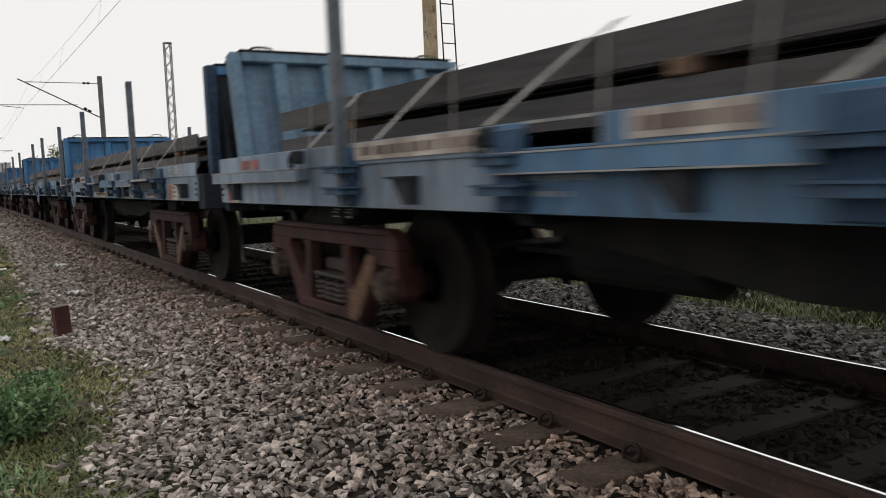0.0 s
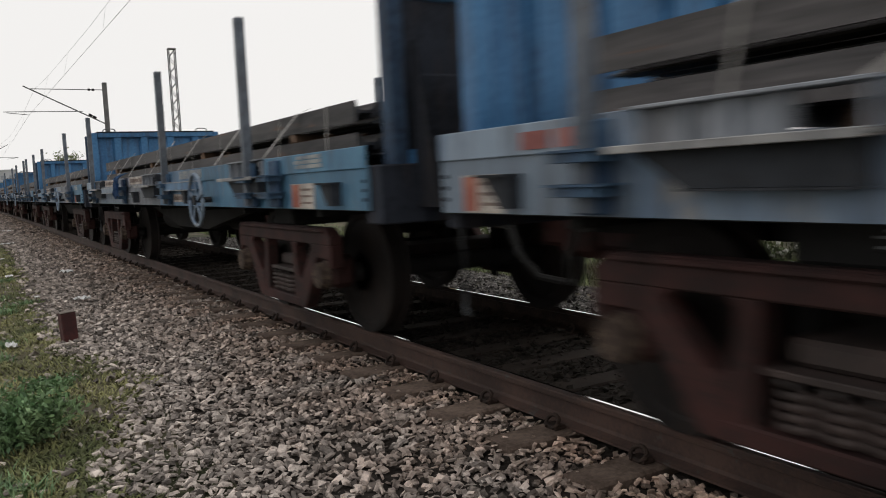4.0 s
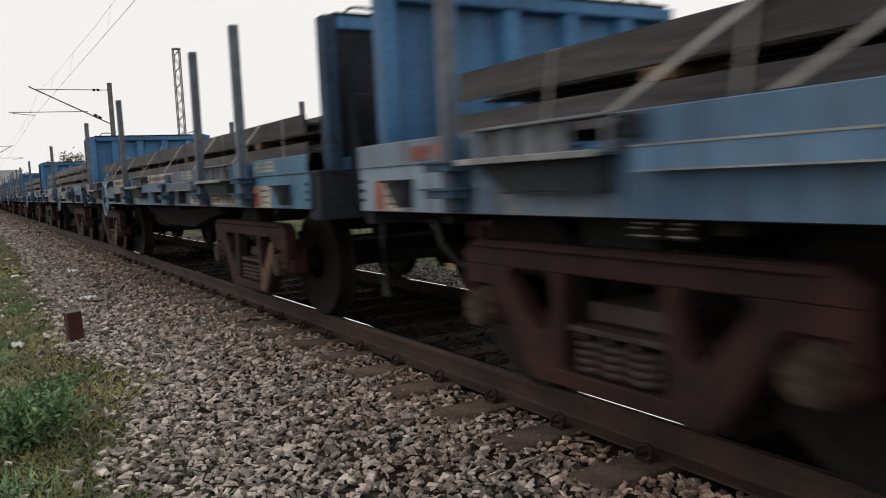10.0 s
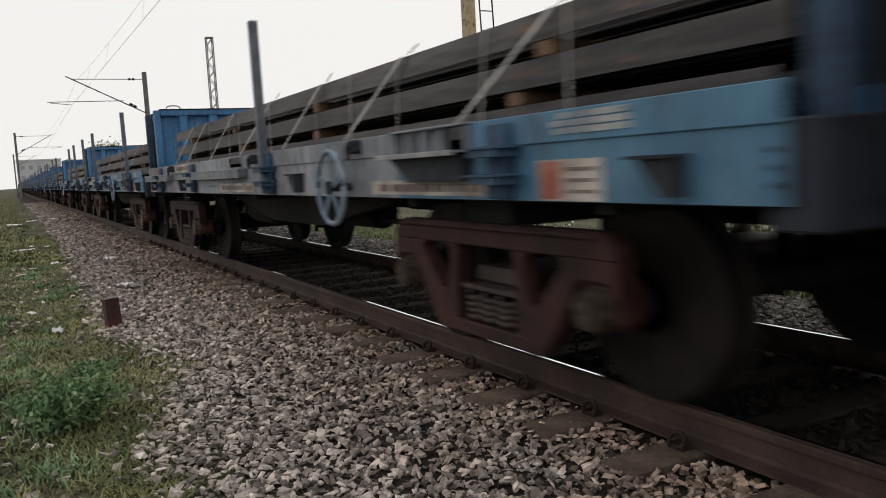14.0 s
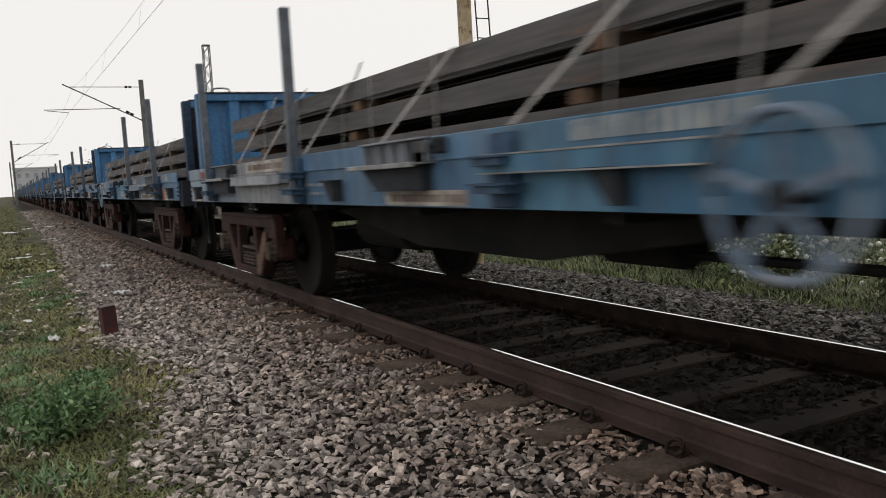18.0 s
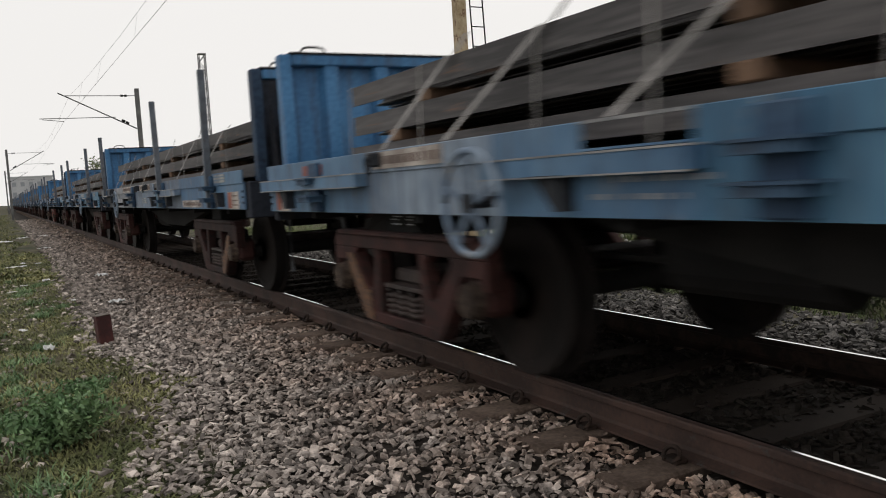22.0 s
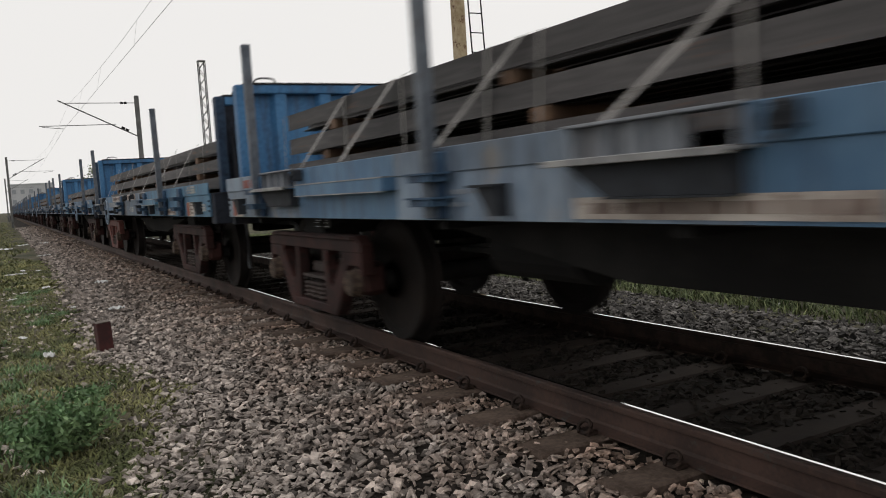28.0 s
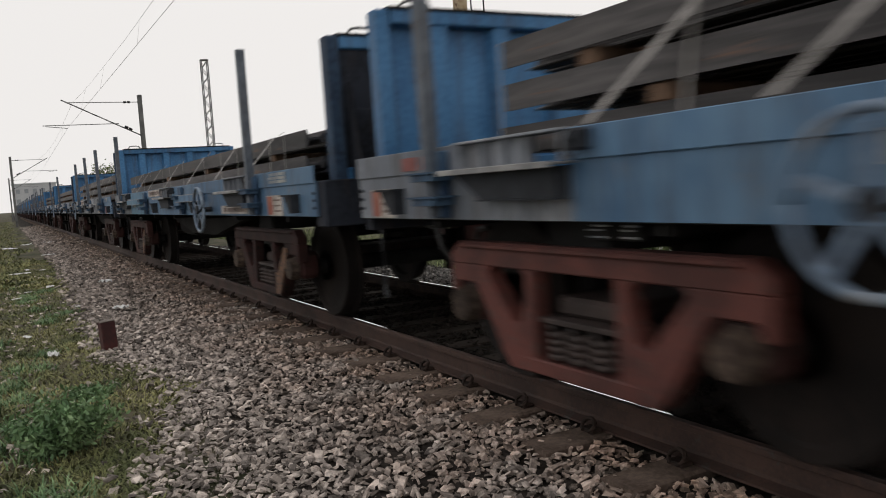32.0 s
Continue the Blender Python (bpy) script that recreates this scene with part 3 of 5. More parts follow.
def add_bogie(wagon, y, frame_mat, yellow, near=True, lift=0.0):
    b = new("bogie")
    b.parent, b.matrix_basis = wagon, pose(0, y, -lift)
    tagged(b, "rusty three-piece bogie with coil springs")
    for sx in (-1, 1):
        flip = pose(sx * 1.25, 0, 0, 0, 0, 0 if sx < 0 else 180)
        hung("side_frame", FRAME_ME[frame_mat.name], b, flip)
        if sx < 0:
            for turn in yellow:
                hung("painted_leg", YELLOW_LEG, b, pose(sx * 1.25, 0, 0) @ Matrix.Diagonal((1, turn, 1, 1)), "worn yellow-brown painted leg")
        if not near:
            continue
        for dy in (-0.17, 0.0, 0.17):
            hung("spring", SPRING, b, pose(sx * 1.215, dy, 0))
        for dy in (-1, 1):
            hung("axle_box", AXLE_BOX, b, pose(sx * 1.195, dy, 0.5, 0, 0, 0 if sx < 0 else 180))
            hung("axle_cap", AXLE_CAP, b, pose(sx * 1.195, dy, 0.5, 0, 0, 0 if sx < 0 else 180), "dusty round axle end cap")
            hung("brake_block", BRAKE_SHOE, b, pose(sx * 0.80, dy * 0.40, 0.5))
    hung("bolster", BOLSTER, b)
    for dy in (-1, 1):
        w = new("wheelset")
        w.parent, w.matrix_basis = wagon, pose(0, y + dy, 0.5 - lift)
        tagged(w, "worn steel wheelset")
        for sx in (-1, 1):
            q = hung("wheel", WHEEL_ME, w, pose(sx * 0.873, 0, 0, 0, 0, 0 if sx < 0 else 180))
        hung("axle", AXLE, w)


def bulkhead_pieces():
    """End wall in its own pieces: the plate, pressed ribs on its inner (-y) face, corner posts, rails, gussets."""
    made = []
    bm = bmesh.new()
    box(bm, -1.19, 1.19, 0.0, 0.012, 1.02, 2.44)
    made.append(("plate", mesh_of("bulkhead", bm, BLUE), [pose(0, 0, 0)]))
    bm = bmesh.new()
    box(bm, -0.055, 0.055, -0.09, 0.06, 1.02, 2.48, 0.01)
    made.append(("corner_post", mesh_of("corner_post", bm, BLUE), [pose(x, 0, 0) for x in (-1.245, 1.245)]))
    bm = bmesh.new()
    box(bm, -1.185, 1.185, -0.10, 0.05, 2.375, 2.485, 0.012)
    made.append(("top_rail", mesh_of("top_rail", bm, BLUE), [pose(0, 0, 0)]))
    bm = bmesh.new()
    box(bm, -1.185, 1.185, -0.07, 0.05, 1.28, 1.40, 0.01)
    made.append(("bottom_rail", mesh_of("bottom_rail", bm, BLUE), [pose(0, 0, 0)]))
    bm = bmesh.new()
    a = [bm.verts.new((px, py, 1.40)) for px, py in ((-0.10, 0.0), (-0.065, -0.085), (0.065, -0.085), (0.10, 0.0))]
    b = [bm.verts.new((v.co.x, v.co.y, 2.375)) for v in a]
    for i in range(4):
        bm.faces.new((a[i], a[(i + 1) % 4], b[(i + 1) % 4], b[i]))
    bm.faces.new(a), bm.faces.new(b[::-1])
    made.append(("rib", mesh_of("rib", bm, BLUE), [pose(x, 0, 0) for x in (-0.80, -0.27, 0.27, 0.80)]))
    bm = bmesh.new()
    prism(bm, [(0.05, 1.02), (0.34, 1.02), (0.08, 2.1), (0.05, 2.1)], -0.01, 0.01)
    made.append(("gusset", mesh_of("gusset", bm, SHADED_END), [pose(x, 0, 0) for x in (-1.13, 1.13)]))
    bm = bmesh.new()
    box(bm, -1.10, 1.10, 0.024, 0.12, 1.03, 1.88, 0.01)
    made.append(("stiffener_box", mesh_of("stiffener_box", bm, SHADED_END), [pose(0, 0, 0)]))
    # thin sheet added to carry the gap's shade in its colour
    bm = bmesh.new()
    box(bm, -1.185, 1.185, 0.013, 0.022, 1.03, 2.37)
    made.append(("outer_sheet", mesh_of("outer_sheet", bm, SHADED_END), [pose(0, 0, 0)]))
    bm = bmesh.new()
    for x0, x1, z0, z1 in ((-1.12, -0.98, 2.10, 2.32), (-0.93, -0.79, 2.08, 2.30)):
        box(bm, x0, x1, 0.023, 0.026, z0, z1)
    made.append(("chalk_marks", mesh_of("chalk_marks", bm, CHALK), [pose(0, 0, 0)]))
    return made


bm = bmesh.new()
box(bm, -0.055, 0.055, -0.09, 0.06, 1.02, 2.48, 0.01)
DARK_POST = mesh_of("corner_post", bm, SHADED_NAVY)
BULKHEAD = bulkhead_pieces()
bm = bmesh.new()
tube(bm, [(-0.12, 0, 2.47), (-0.12, 0, 2.52), (-0.10, 0, 2.55), (-0.04, 0, 2.562), (0.04, 0, 2.562), (0.10, 0, 2.55), (0.12, 0, 2.52), (0.12, 0, 2.47)], 0.012, 6)
LOOP = mesh_of("grab_loop", bm, STEEL, True)
bm = bmesh.new()
box(bm, -1.20, 1.20, -0.108, 0.058, 2.478, 2.500)
CAP = mesh_of("top_cap", bm, UNDER)

def pierced(bm, ycols, zrows, holes, x0, x1):
    """A flat bar in the (y, z) plane with square holes right through it."""
    ny, nz = len(ycols) - 1, len(zrows) - 1
    vs = {}

    def v(i, j, k):
        if (i, j, k) not in vs:
            vs[i, j, k] = bm.verts.new(((x0, x1)[k], ycols[i], zrows[j]))
        return vs[i, j, k]

    solid = lambda i, j: 0 <= i < ny and 0 <= j < nz and (i, j) not in holes
    for i in range(ny):
        for j in range(nz):
            if not solid(i, j):
                continue
            bm.faces.new((v(i, j, 0), v(i + 1, j, 0), v(i + 1, j + 1, 0), v(i, j + 1, 0)))
            bm.faces.new((v(i, j, 1), v(i, j + 1, 1), v(i + 1, j + 1, 1), v(i + 1, j, 1)))
            for di, dj, a, b in ((-1, 0, (i, j), (i, j + 1)), (1, 0, (i + 1, j), (i + 1, j + 1)), (0, -1, (i, j), (i + 1, j)), (0, 1, (i, j + 1), (i + 1, j + 1))):
                if not solid(i + di, j + dj):
                    bm.faces.new((v(*a, 0), v(*b, 0), v(*b, 1), v(*a, 1)))


bm = bmesh.new()
pierced(bm, [-0.036, -0.016, 0.016, 0.036], [1.03, 2.565, 2.605, 2.645], {(1, 1)}, -0.038, 0.038)
STANCHION = mesh_of("stanchion", bm, POST_GREY)
bm = bmesh.new()
box(bm, -0.045, 0.0, -0.10, 0.10, 1.02, 1.40, 0.008)
POCKET = mesh_of("stanchion_pocket", bm, END_BLUE)
bm = bmesh.new()
for y in (-0.115, 0.115):
    box(bm, -0.13, 0.0, y - 0.012, y + 0.012, -0.03, 0.012)
box(bm, -0.135, -0.118, -0.13, 0.13, -0.03, 0.012, 0.003)
box(bm, -0.15, 0.0, -0.16, 0.16, 0.011, 0.022)
CLAMP = mesh_of("pocket_clamp", bm, END_BLUE)
# a step: recessed plate between ribs, open at its near end, over a bright-edged shelf on a dark gusset
bm = bmesh.new()
box(bm, -0.006, 0.004, -0.20, 0.46, 1.285, 1.414)
STEP = mesh_of("side_step", bm, PALE_BLUE)
bm = bmesh.new()
box(bm, -0.05, -0.007, -0.010, 0.010, 1.285, 1.414)
STEP_RIB = mesh_of("rib", bm, PALE_BLUE)
bm = bmesh.new()
box(bm, -0.065, 0.05, -0.49, 0.49, 1.416, 1.430, 0.003)
STEP_LIP = mesh_of("step_lip", bm, PALE_BLUE)
bm = bmesh.new()
box(bm, -0.16, 0.0, -0.52, 0.50, 1.268, 1.280, 0.003)
box(bm, -0.165, -0.152, -0.52, 0.50, 1.254, 1.284, 0.003)
SHELF = mesh_of("shelf", bm, EDGE)
# gusset coloured dark to imitate the shaded recess below the shelf
bm = bmesh.new()
prism(bm, [(0.44, 1.262), (-0.46, 1.262), (-0.46, 1.122), (0.20, 1.122)], -0.085, -0.073)
box(bm, -0.10, 0.0, -0.46, 0.20, 1.112, 1.121)
box(bm, -0.085, 0.0, -0.462, -0.452, 1.122, 1.262)
GUSSET = mesh_of("shelf_gusset", bm, FITTING)
bm = bmesh.new()
box(bm, -0.11, 0.0, -0.10, 0.15, 0.052, 0.066)
prism(bm, [(0.10, 0.052), (-0.09, 0.052), (-0.09, -0.095), (-0.03, -0.095)], -0.09, 0.0)
HOOK = mesh_of("tie_hook", bm, FITTING)
bm = bmesh.new()
box(bm, -0.075, 0.0, -0.05, 0.05, -0.045, 0.05, 0.012)
tube(bm, [(-0.085, 0.04 * math.cos(a), -0.03 + 0.05 * math.sin(a)) for a in [2 * math.pi * i / 10 for i in range(11)]], 0.011, 5)
LASHING_RING = mesh_of("lashing_ring", bm, FITTING)
bm = bmesh.new()
R_W = 0.265
tube(bm, [(0, R_W * math.cos(a), R_W * math.sin(a)) for a in [2 * math.pi * i / 28 for i in range(29)]], 0.020, 6)
WHEEL_RIM = mesh_of("brake_wheel", bm, SIDE_BLUE, True)
bm = bmesh.new()
bar(bm, (0, 0.03, 0), (0, R_W, 0), 0.012, 0.045, 0.003)
WHEEL_SPOKE = mesh_of("spoke", bm, SIDE_BLUE)
bm = bmesh.new()
rod(bm, (-0.03, 0, 0), (0.0, 0, 0), 0.05, seg=12)
rod(bm, (0.0, 0, 0), (0.16, 0, 0), 0.03, seg=10)
WHEEL_HUB = mesh_of("hub", bm, FITTING)


def hand_wheel(w, m):
    rim = hung("brake_wheel", WHEEL_RIM, w, m, "round spoked hand brake wheel")
    for k in range(5):
        hung("spoke", WHEEL_SPOKE, rim, pose(0, 0, 0, 17 + 72 * k, 0, 0))
    hung("hub", WHEEL_HUB, rim)


bm = bmesh.new()
box(bm, -0.004, 0.0, -0.62, 0.62, -0.055, 0.055)
PLATE = mesh_of("white_panel", bm, SIGN_WHITE)
bm = bmesh.new()
x = -0.58
while x < 0.52:
    w = rng.uniform(0.05, 0.12)
    box(bm, -0.007, -0.004, x, x + w, -0.028, 0.026)
    x += w + rng.uniform(0.02, 0.05)
BARS = mesh_of("stencil_writing", bm, INK)
bm = bmesh.new()
box(bm, -0.004, 0.0, -0.21, 0.21, -0.095, 0.095)
CARD = mesh_of("notice_panel", bm, SIGN_WHITE)
bm = bmesh.new()
box(bm, -0.007, -0.004, 0.06, 0.20, -0.085, 0.085)
CARD_RED = mesh_of("red_field", bm, SIGN_ORANGE)
bm = bmesh.new()
for z in (-0.05, 0.0, 0.05):
    box(bm, -0.007, -0.004, -0.17, 0.02, z - 0.008, z + 0.008)
CARD_BARS = mesh_of("stencil_writing", bm, INK)
bm = bmesh.new()
for y in (-0.17, 0.09):
    box(bm, -0.004, 0, y - 0.09, y + 0.11, -0.04, 0.04)
RED_MARK = mesh_of("red_stencil", bm, SIGN_RED)
bm = bmesh.new()
for z, y, y1 in ((0.05, -0.35, 0.2), (-0.02, -0.2, 0.35)):
    while y < y1:
        w = rng.uniform(0.02, 0.06)
        box(bm, -0.004, 0, y, y + w, z - 0.012, z + 0.012)
        y += w + rng.uniform(0.015, 0.05)
STENCIL = mesh_of("faint_stencil", bm, CHALK)
bm = bmesh.new()
for z in (0.034, 0.0, -0.034):
    y = -0.26
    while y < 0.22:
        w = rng.uniform(0.03, 0.09)
        box(bm, -0.003, 0, y, y + w, z - 0.0135, z + 0.0135)
        y += w + rng.uniform(0.006, 0.02)
PALE_BLOCK = mesh_of("pale_stencil", bm, PALE_CHALK)
bm = bmesh.new()
y = -0.5
while y < 0.45:
    w = rng.uniform(0.05, 0.08)
    box(bm, -0.003, 0, y, y + w, -0.045, 0.045)
    y += w + rng.uniform(0.02, 0.04)
BIG_LETTERS = mesh_of("pale_stencil", bm, PALE_CHALK)


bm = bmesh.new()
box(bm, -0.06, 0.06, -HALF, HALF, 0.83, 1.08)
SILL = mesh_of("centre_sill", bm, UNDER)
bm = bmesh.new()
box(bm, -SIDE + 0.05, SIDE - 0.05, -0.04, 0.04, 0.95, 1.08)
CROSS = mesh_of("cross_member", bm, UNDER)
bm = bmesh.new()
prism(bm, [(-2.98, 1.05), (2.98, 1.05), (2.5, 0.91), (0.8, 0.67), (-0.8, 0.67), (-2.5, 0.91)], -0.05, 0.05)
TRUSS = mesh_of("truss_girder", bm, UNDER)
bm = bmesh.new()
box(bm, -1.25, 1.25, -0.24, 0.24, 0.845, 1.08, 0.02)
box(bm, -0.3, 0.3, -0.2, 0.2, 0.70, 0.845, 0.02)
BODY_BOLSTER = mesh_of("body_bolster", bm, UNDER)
# small lettered plates hanging behind the lower flange beside the far bogie
bm = bmesh.new()
for y, half in ((0.0, 0.09), (-0.215, 0.065)):
    box(bm, -0.006, 0.006, y - half, y + half, -0.045, 0.055, 0.002)
HANGING_PLATE = mesh_of("lettered_plate", bm, UNDER)
bm = bmesh.new()
for y, half in ((0.0, 0.075), (-0.215, 0.05)):
    for z, w0, w1 in ((0.022, -0.9, 0.3), (0.002, -0.2, 0.8), (-0.030, -0.7, 0.7)):
        box(bm, -0.0085, -0.0065, y + half * w0, y + half * w1, z - 0.0045, z + 0.0045)
PLATE_BARS = mesh_of("stencil_writing", bm, PALE_CHALK)


BOARDS = {}
# along a wagon's near side, by distance from its far end: steps, wedge hooks, lashing rings, projecting channels, open slots
LAYOUTS = {
    "A": dict(steps=(1.95, 6.65, 11.0), hooks=(0.62, 5.55, 8.75, 12.95), rings=(2.55, 7.3), channels=((2.62, 4.35), (7.80, 9.30)), slots=(), pockets=(1.4, 4.6, 7.95, 11.8)),
    "B": dict(steps=(1.95, 6.52, 11.0), hooks=(0.62, 4.45, 7.85, 9.3, 12.95), rings=(2.55, 7.2, 3.9), channels=((4.00, 5.30), (7.15, 8.50), (8.75, 10.1)), slots=(), pockets=(1.35, 5.5, 8.65, 11.8)),
    "C": dict(steps=(1.95,), hooks=(0.62, 4.5, 7.9, 9.3, 12.95), rings=(2.55, 6.3, 7.3), channels=((3.95, 5.35), (8.70, 10.1)), slots=((5.42, 6.05), (7.90, 8.60)), pockets=(1.35, 5.6, 8.65, 11.8)),
    "D": dict(steps=(11.0,), hooks=(0.62, 4.5, 8.05, 9.3, 12.95), rings=(2.55, 6.3, 7.3), channels=((0.03, 2.30), (3.95, 5.35), (8.70, 10.1)), slots=((4.66, 5.30), (7.62, 8.28)), pockets=(1.35, 5.7, 8.65, 11.8), red=1.22),
    "E": dict(steps=(11.0,), hooks=(0.62, 3.2, 8.5, 12.95), rings=(2.5, 7.2, 9.9), channels=((0.03, 2.30), (4.20, 6.75)), slots=((6.05, 6.60),), pockets=(1.4, 4.0, 11.8)),
    "Z": dict(steps=(11.0,), hooks=(0.55, 3.85, 5.85, 9.2, 12.95), rings=(2.2, 4.7, 7.0), channels=((0.03, 2.30), (4.72, 6.42), (8.3, 9.9)), slots=((4.95, 5.45),), pockets=(2.9, 4.85, 6.55, 11.8)),
}
LAYOUTS["F"] = dict(LAYOUTS["C"], hooks=(0.62, 4.5, 7.9, 9.3, 12.52), card=13.02)


def side_panels(w, layout, s):
    """Sole plates, curb boards and channels of one side; each plate is painted on its own."""
    x = s * SIDE
    opened = [(d - 0.48, d + 0.48, "step") for d in layout["steps"]] + [(a, b, "slot") for a, b in layout["slots"]] if s < 0 else []
    cuts = {0.0, BODY} | {c for a, b, _ in opened for c in (a, b)} | ({c for ab in layout["channels"] for c in ab} if s < 0 else set())
    cuts = sorted(cuts)
    keep = [cuts[0]]
    for c in cuts[1:]:
        if c - keep[-1] > 0.22 or any(abs(c - q) < 1e-6 for a, b, _ in opened for q in (a, b)):
            keep.append(c)
    for a, b in zip(keep, keep[1:]):
        kind = next((kd for p, q, kd in opened if p - 1e-6 <= a and b <= q + 1e-6), "")
        bm = bmesh.new()
        box(bm, x - 0.008, x + 0.008, HALF - b + 0.002, HALF - a - 0.002, Z0, 1.26 if kind == "step" else 1.30)
        if kind == "slot":
            box(bm, x + s * 0.008, x + s * 0.035, HALF - b, HALF - a, 1.296, 1.306)
        dress(part("sole_plate", bm, SIDE_BLUE, w), a, b)
        if kind:
            if kind == "slot":
                bm = bmesh.new()
                box(bm, x - 0.012, x + s * 0.03, HALF - b, HALF - a, 1.412, 1.426)
                part("slot_lip", bm, EDGE, w)
            continue
        bm = bmesh.new()
        box(bm, x + s * 0.008, x + s * 0.022, HALF - b + 0.004, HALF - a - 0.004, 1.282, 1.425, 0.004)
        dress(part("curb_board", bm, SIDE_BLUE, w), a, b)
    for a, b in layout["channels"] if s < 0 else ():
        bm = bmesh.new()
        box(bm, x - 0.105, x - 0.097, HALF - b, HALF - a, 1.198, 1.281)
        for y in (HALF - b, HALF - a - 0.008):
            box(bm, x - 0.097, x - 0.008, y, y + 0.008, 1.198, 1.281)
        channel = dress(part("side_channel", bm, SIDE_BLUE, w), a, b)
        bm = bmesh.new()
        box(bm, x - 0.110, x - 0.023, HALF - b, HALF - a, 1.2815, 1.290)
        box(bm, x - 0.111, x - 0.092, HALF - b, HALF - a, 1.190, 1.1975)
        part("rubbing_strip", bm, EDGE, channel)


def dress(board, a, b):
    """Keep a copy of a plate in each of the paints."""
    BOARDS[board.data.name] = ((a + b) / 2, [board.data] + [board.data.copy() for _ in range(3)])
    for me, mat in zip(BOARDS[board.data.name][1][1:], (BRIGHT_BLUE, PALE_BLUE, STEEL_BLUE)):
        me.materials[0] = mat
    return board


def build_wagon(near, plan="A", leaning=False):
    """A flat wagon with end walls, with no stanchions, pockets, bogies or hand wheel yet. near: with all its small parts."""
    layout = LAYOUTS[plan]
    w = thing("flat_wagon", "faded blue steel flat wagon with end walls carrying rails", "railway wagon", "wagons of the goods train")
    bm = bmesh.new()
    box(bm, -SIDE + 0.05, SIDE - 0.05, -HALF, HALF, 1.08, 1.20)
    part("underframe", bm, UNDER, w, "near-black underframe")
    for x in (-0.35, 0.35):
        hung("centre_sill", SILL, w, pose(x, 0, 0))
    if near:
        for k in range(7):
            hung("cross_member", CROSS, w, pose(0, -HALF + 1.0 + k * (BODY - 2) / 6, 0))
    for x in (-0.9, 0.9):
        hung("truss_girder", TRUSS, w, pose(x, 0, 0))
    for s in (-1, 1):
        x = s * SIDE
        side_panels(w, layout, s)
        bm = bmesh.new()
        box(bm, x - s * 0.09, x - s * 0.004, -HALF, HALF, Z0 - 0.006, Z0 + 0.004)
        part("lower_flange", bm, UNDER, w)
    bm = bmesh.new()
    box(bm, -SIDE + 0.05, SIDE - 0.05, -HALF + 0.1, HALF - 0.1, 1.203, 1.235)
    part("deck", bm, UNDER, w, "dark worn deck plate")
    for s in (-1, 1):
        y = s * HALF
        over = 0.0 if s > 0 else 0.12
        bm = bmesh.new()
        box(bm, -SIDE + 0.02, SIDE - 0.02, y - s * 0.10, y + s * over, 0.92, 1.30, 0.01)
        for z in (1.08, 1.14, 1.20):
            for x in (-SIDE - 0.012, SIDE + 0.012):
                rod(bm, (x - 0.012, y - s * 0.05, z), (x + 0.012, y - s * 0.05, z), 0.012, seg=6)
        part("headstock", bm, SHADED_END, w)
        stand = pose(0, y - s * (0.07 - over), 0, 0, 0, 0 if s > 0 else 180)
        if leaning:
            stand = stand @ pose(0, 0.12, 2.48) @ pose(0, 0, 0, -13, 0, 0) @ pose(0, 0, -2.48)
        stand = stand @ pose(0, 0, 1.02) @ Matrix.Diagonal((1, 1, 0.978, 1)) @ pose(0, 0, -1.02)
        bh = hung("bulkhead", BULKHEAD[0][1], w, stand, "blue ribbed end wall with grab loops")
        for nm, me, places in BULKHEAD[1:]:
            if not near and nm in ("chalk_marks", "gusset", "bottom_rail", "stiffener_box"):
                continue
            for q in places:
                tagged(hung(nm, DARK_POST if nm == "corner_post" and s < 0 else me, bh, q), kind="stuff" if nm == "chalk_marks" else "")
        hung("top_cap", CAP, bh)
        if leaning and s > 0:
            for o in (bh, *bh.children):
                if o.data.materials[0] == BLUE:
                    o.data = o.data.copy()
                    o.data.materials[0] = CHALK_BLUE
        for x in (-0.95, 0.95):
            hung("grab_loop", LOOP, bh, pose(x, -0.02, 0))
        bm = bmesh.new()
        box(bm, -0.09, 0.09, y, y + s * 0.32, 0.68, 0.90, 0.03)
        box(bm, -0.16, 0.14, y + s * 0.27, y + s * 0.46, 0.62, 0.96, 0.05)
        part("coupler", bm, RUST, w)
        for x in (-0.42, 0.42) if near else ():
            bm = bmesh.new()
            tube(bm, [(x, y - s * 0.05, 0.86), (x, y + s * 0.10, 0.84), (x, y + s * 0.2, 0.66), (x * 0.8, y + s * 0.30, 0.50), (x * 0.5, y + s * 0.42, 0.46)], 0.026, 6)
            part("brake_hose", bm, HOSE, w)
        for x in (-1.22, 1.22) if near and s > 0 else ():
            bm = bmesh.new()
            tube(bm, [(x, y - s * 0.03, 1.0), (x, y + s * 0.12, 0.98), (x, y + s * 0.16, 0.92), (x, y + s * 0.16, 0.45), (x, y + s * 0.14, 0.40)], 0.02, 6)
            part("shunter_step", bm, STEP_GREY, w)
    for d in layout["steps"]:
        q = hung("side_step", STEP, w, pose(-SIDE, HALF - d, 0))
        hung("shelf", SHELF, q), hung("shelf_gusset", GUSSET, q), hung("step_lip", STEP_LIP, q)
        for y in (-0.465, -0.19, 0.02, 0.22, 0.45):
            hung("rib", STEP_RIB, q, pose(0, y, 0))
    for d in layout["hooks"]:
        hung("tie_hook", HOOK, w, pose(-SIDE, HALF - d, 1.135))
    if not near:
        return w
    # brake gear under the middle
    bm = bmesh.new()
    rod(bm, (-0.7, 1.3, 0.78), (-0.7, 2.2, 0.78), 0.20, seg=16)
    part("air_reservoir", bm, UNDER, w)
    bm = bmesh.new()
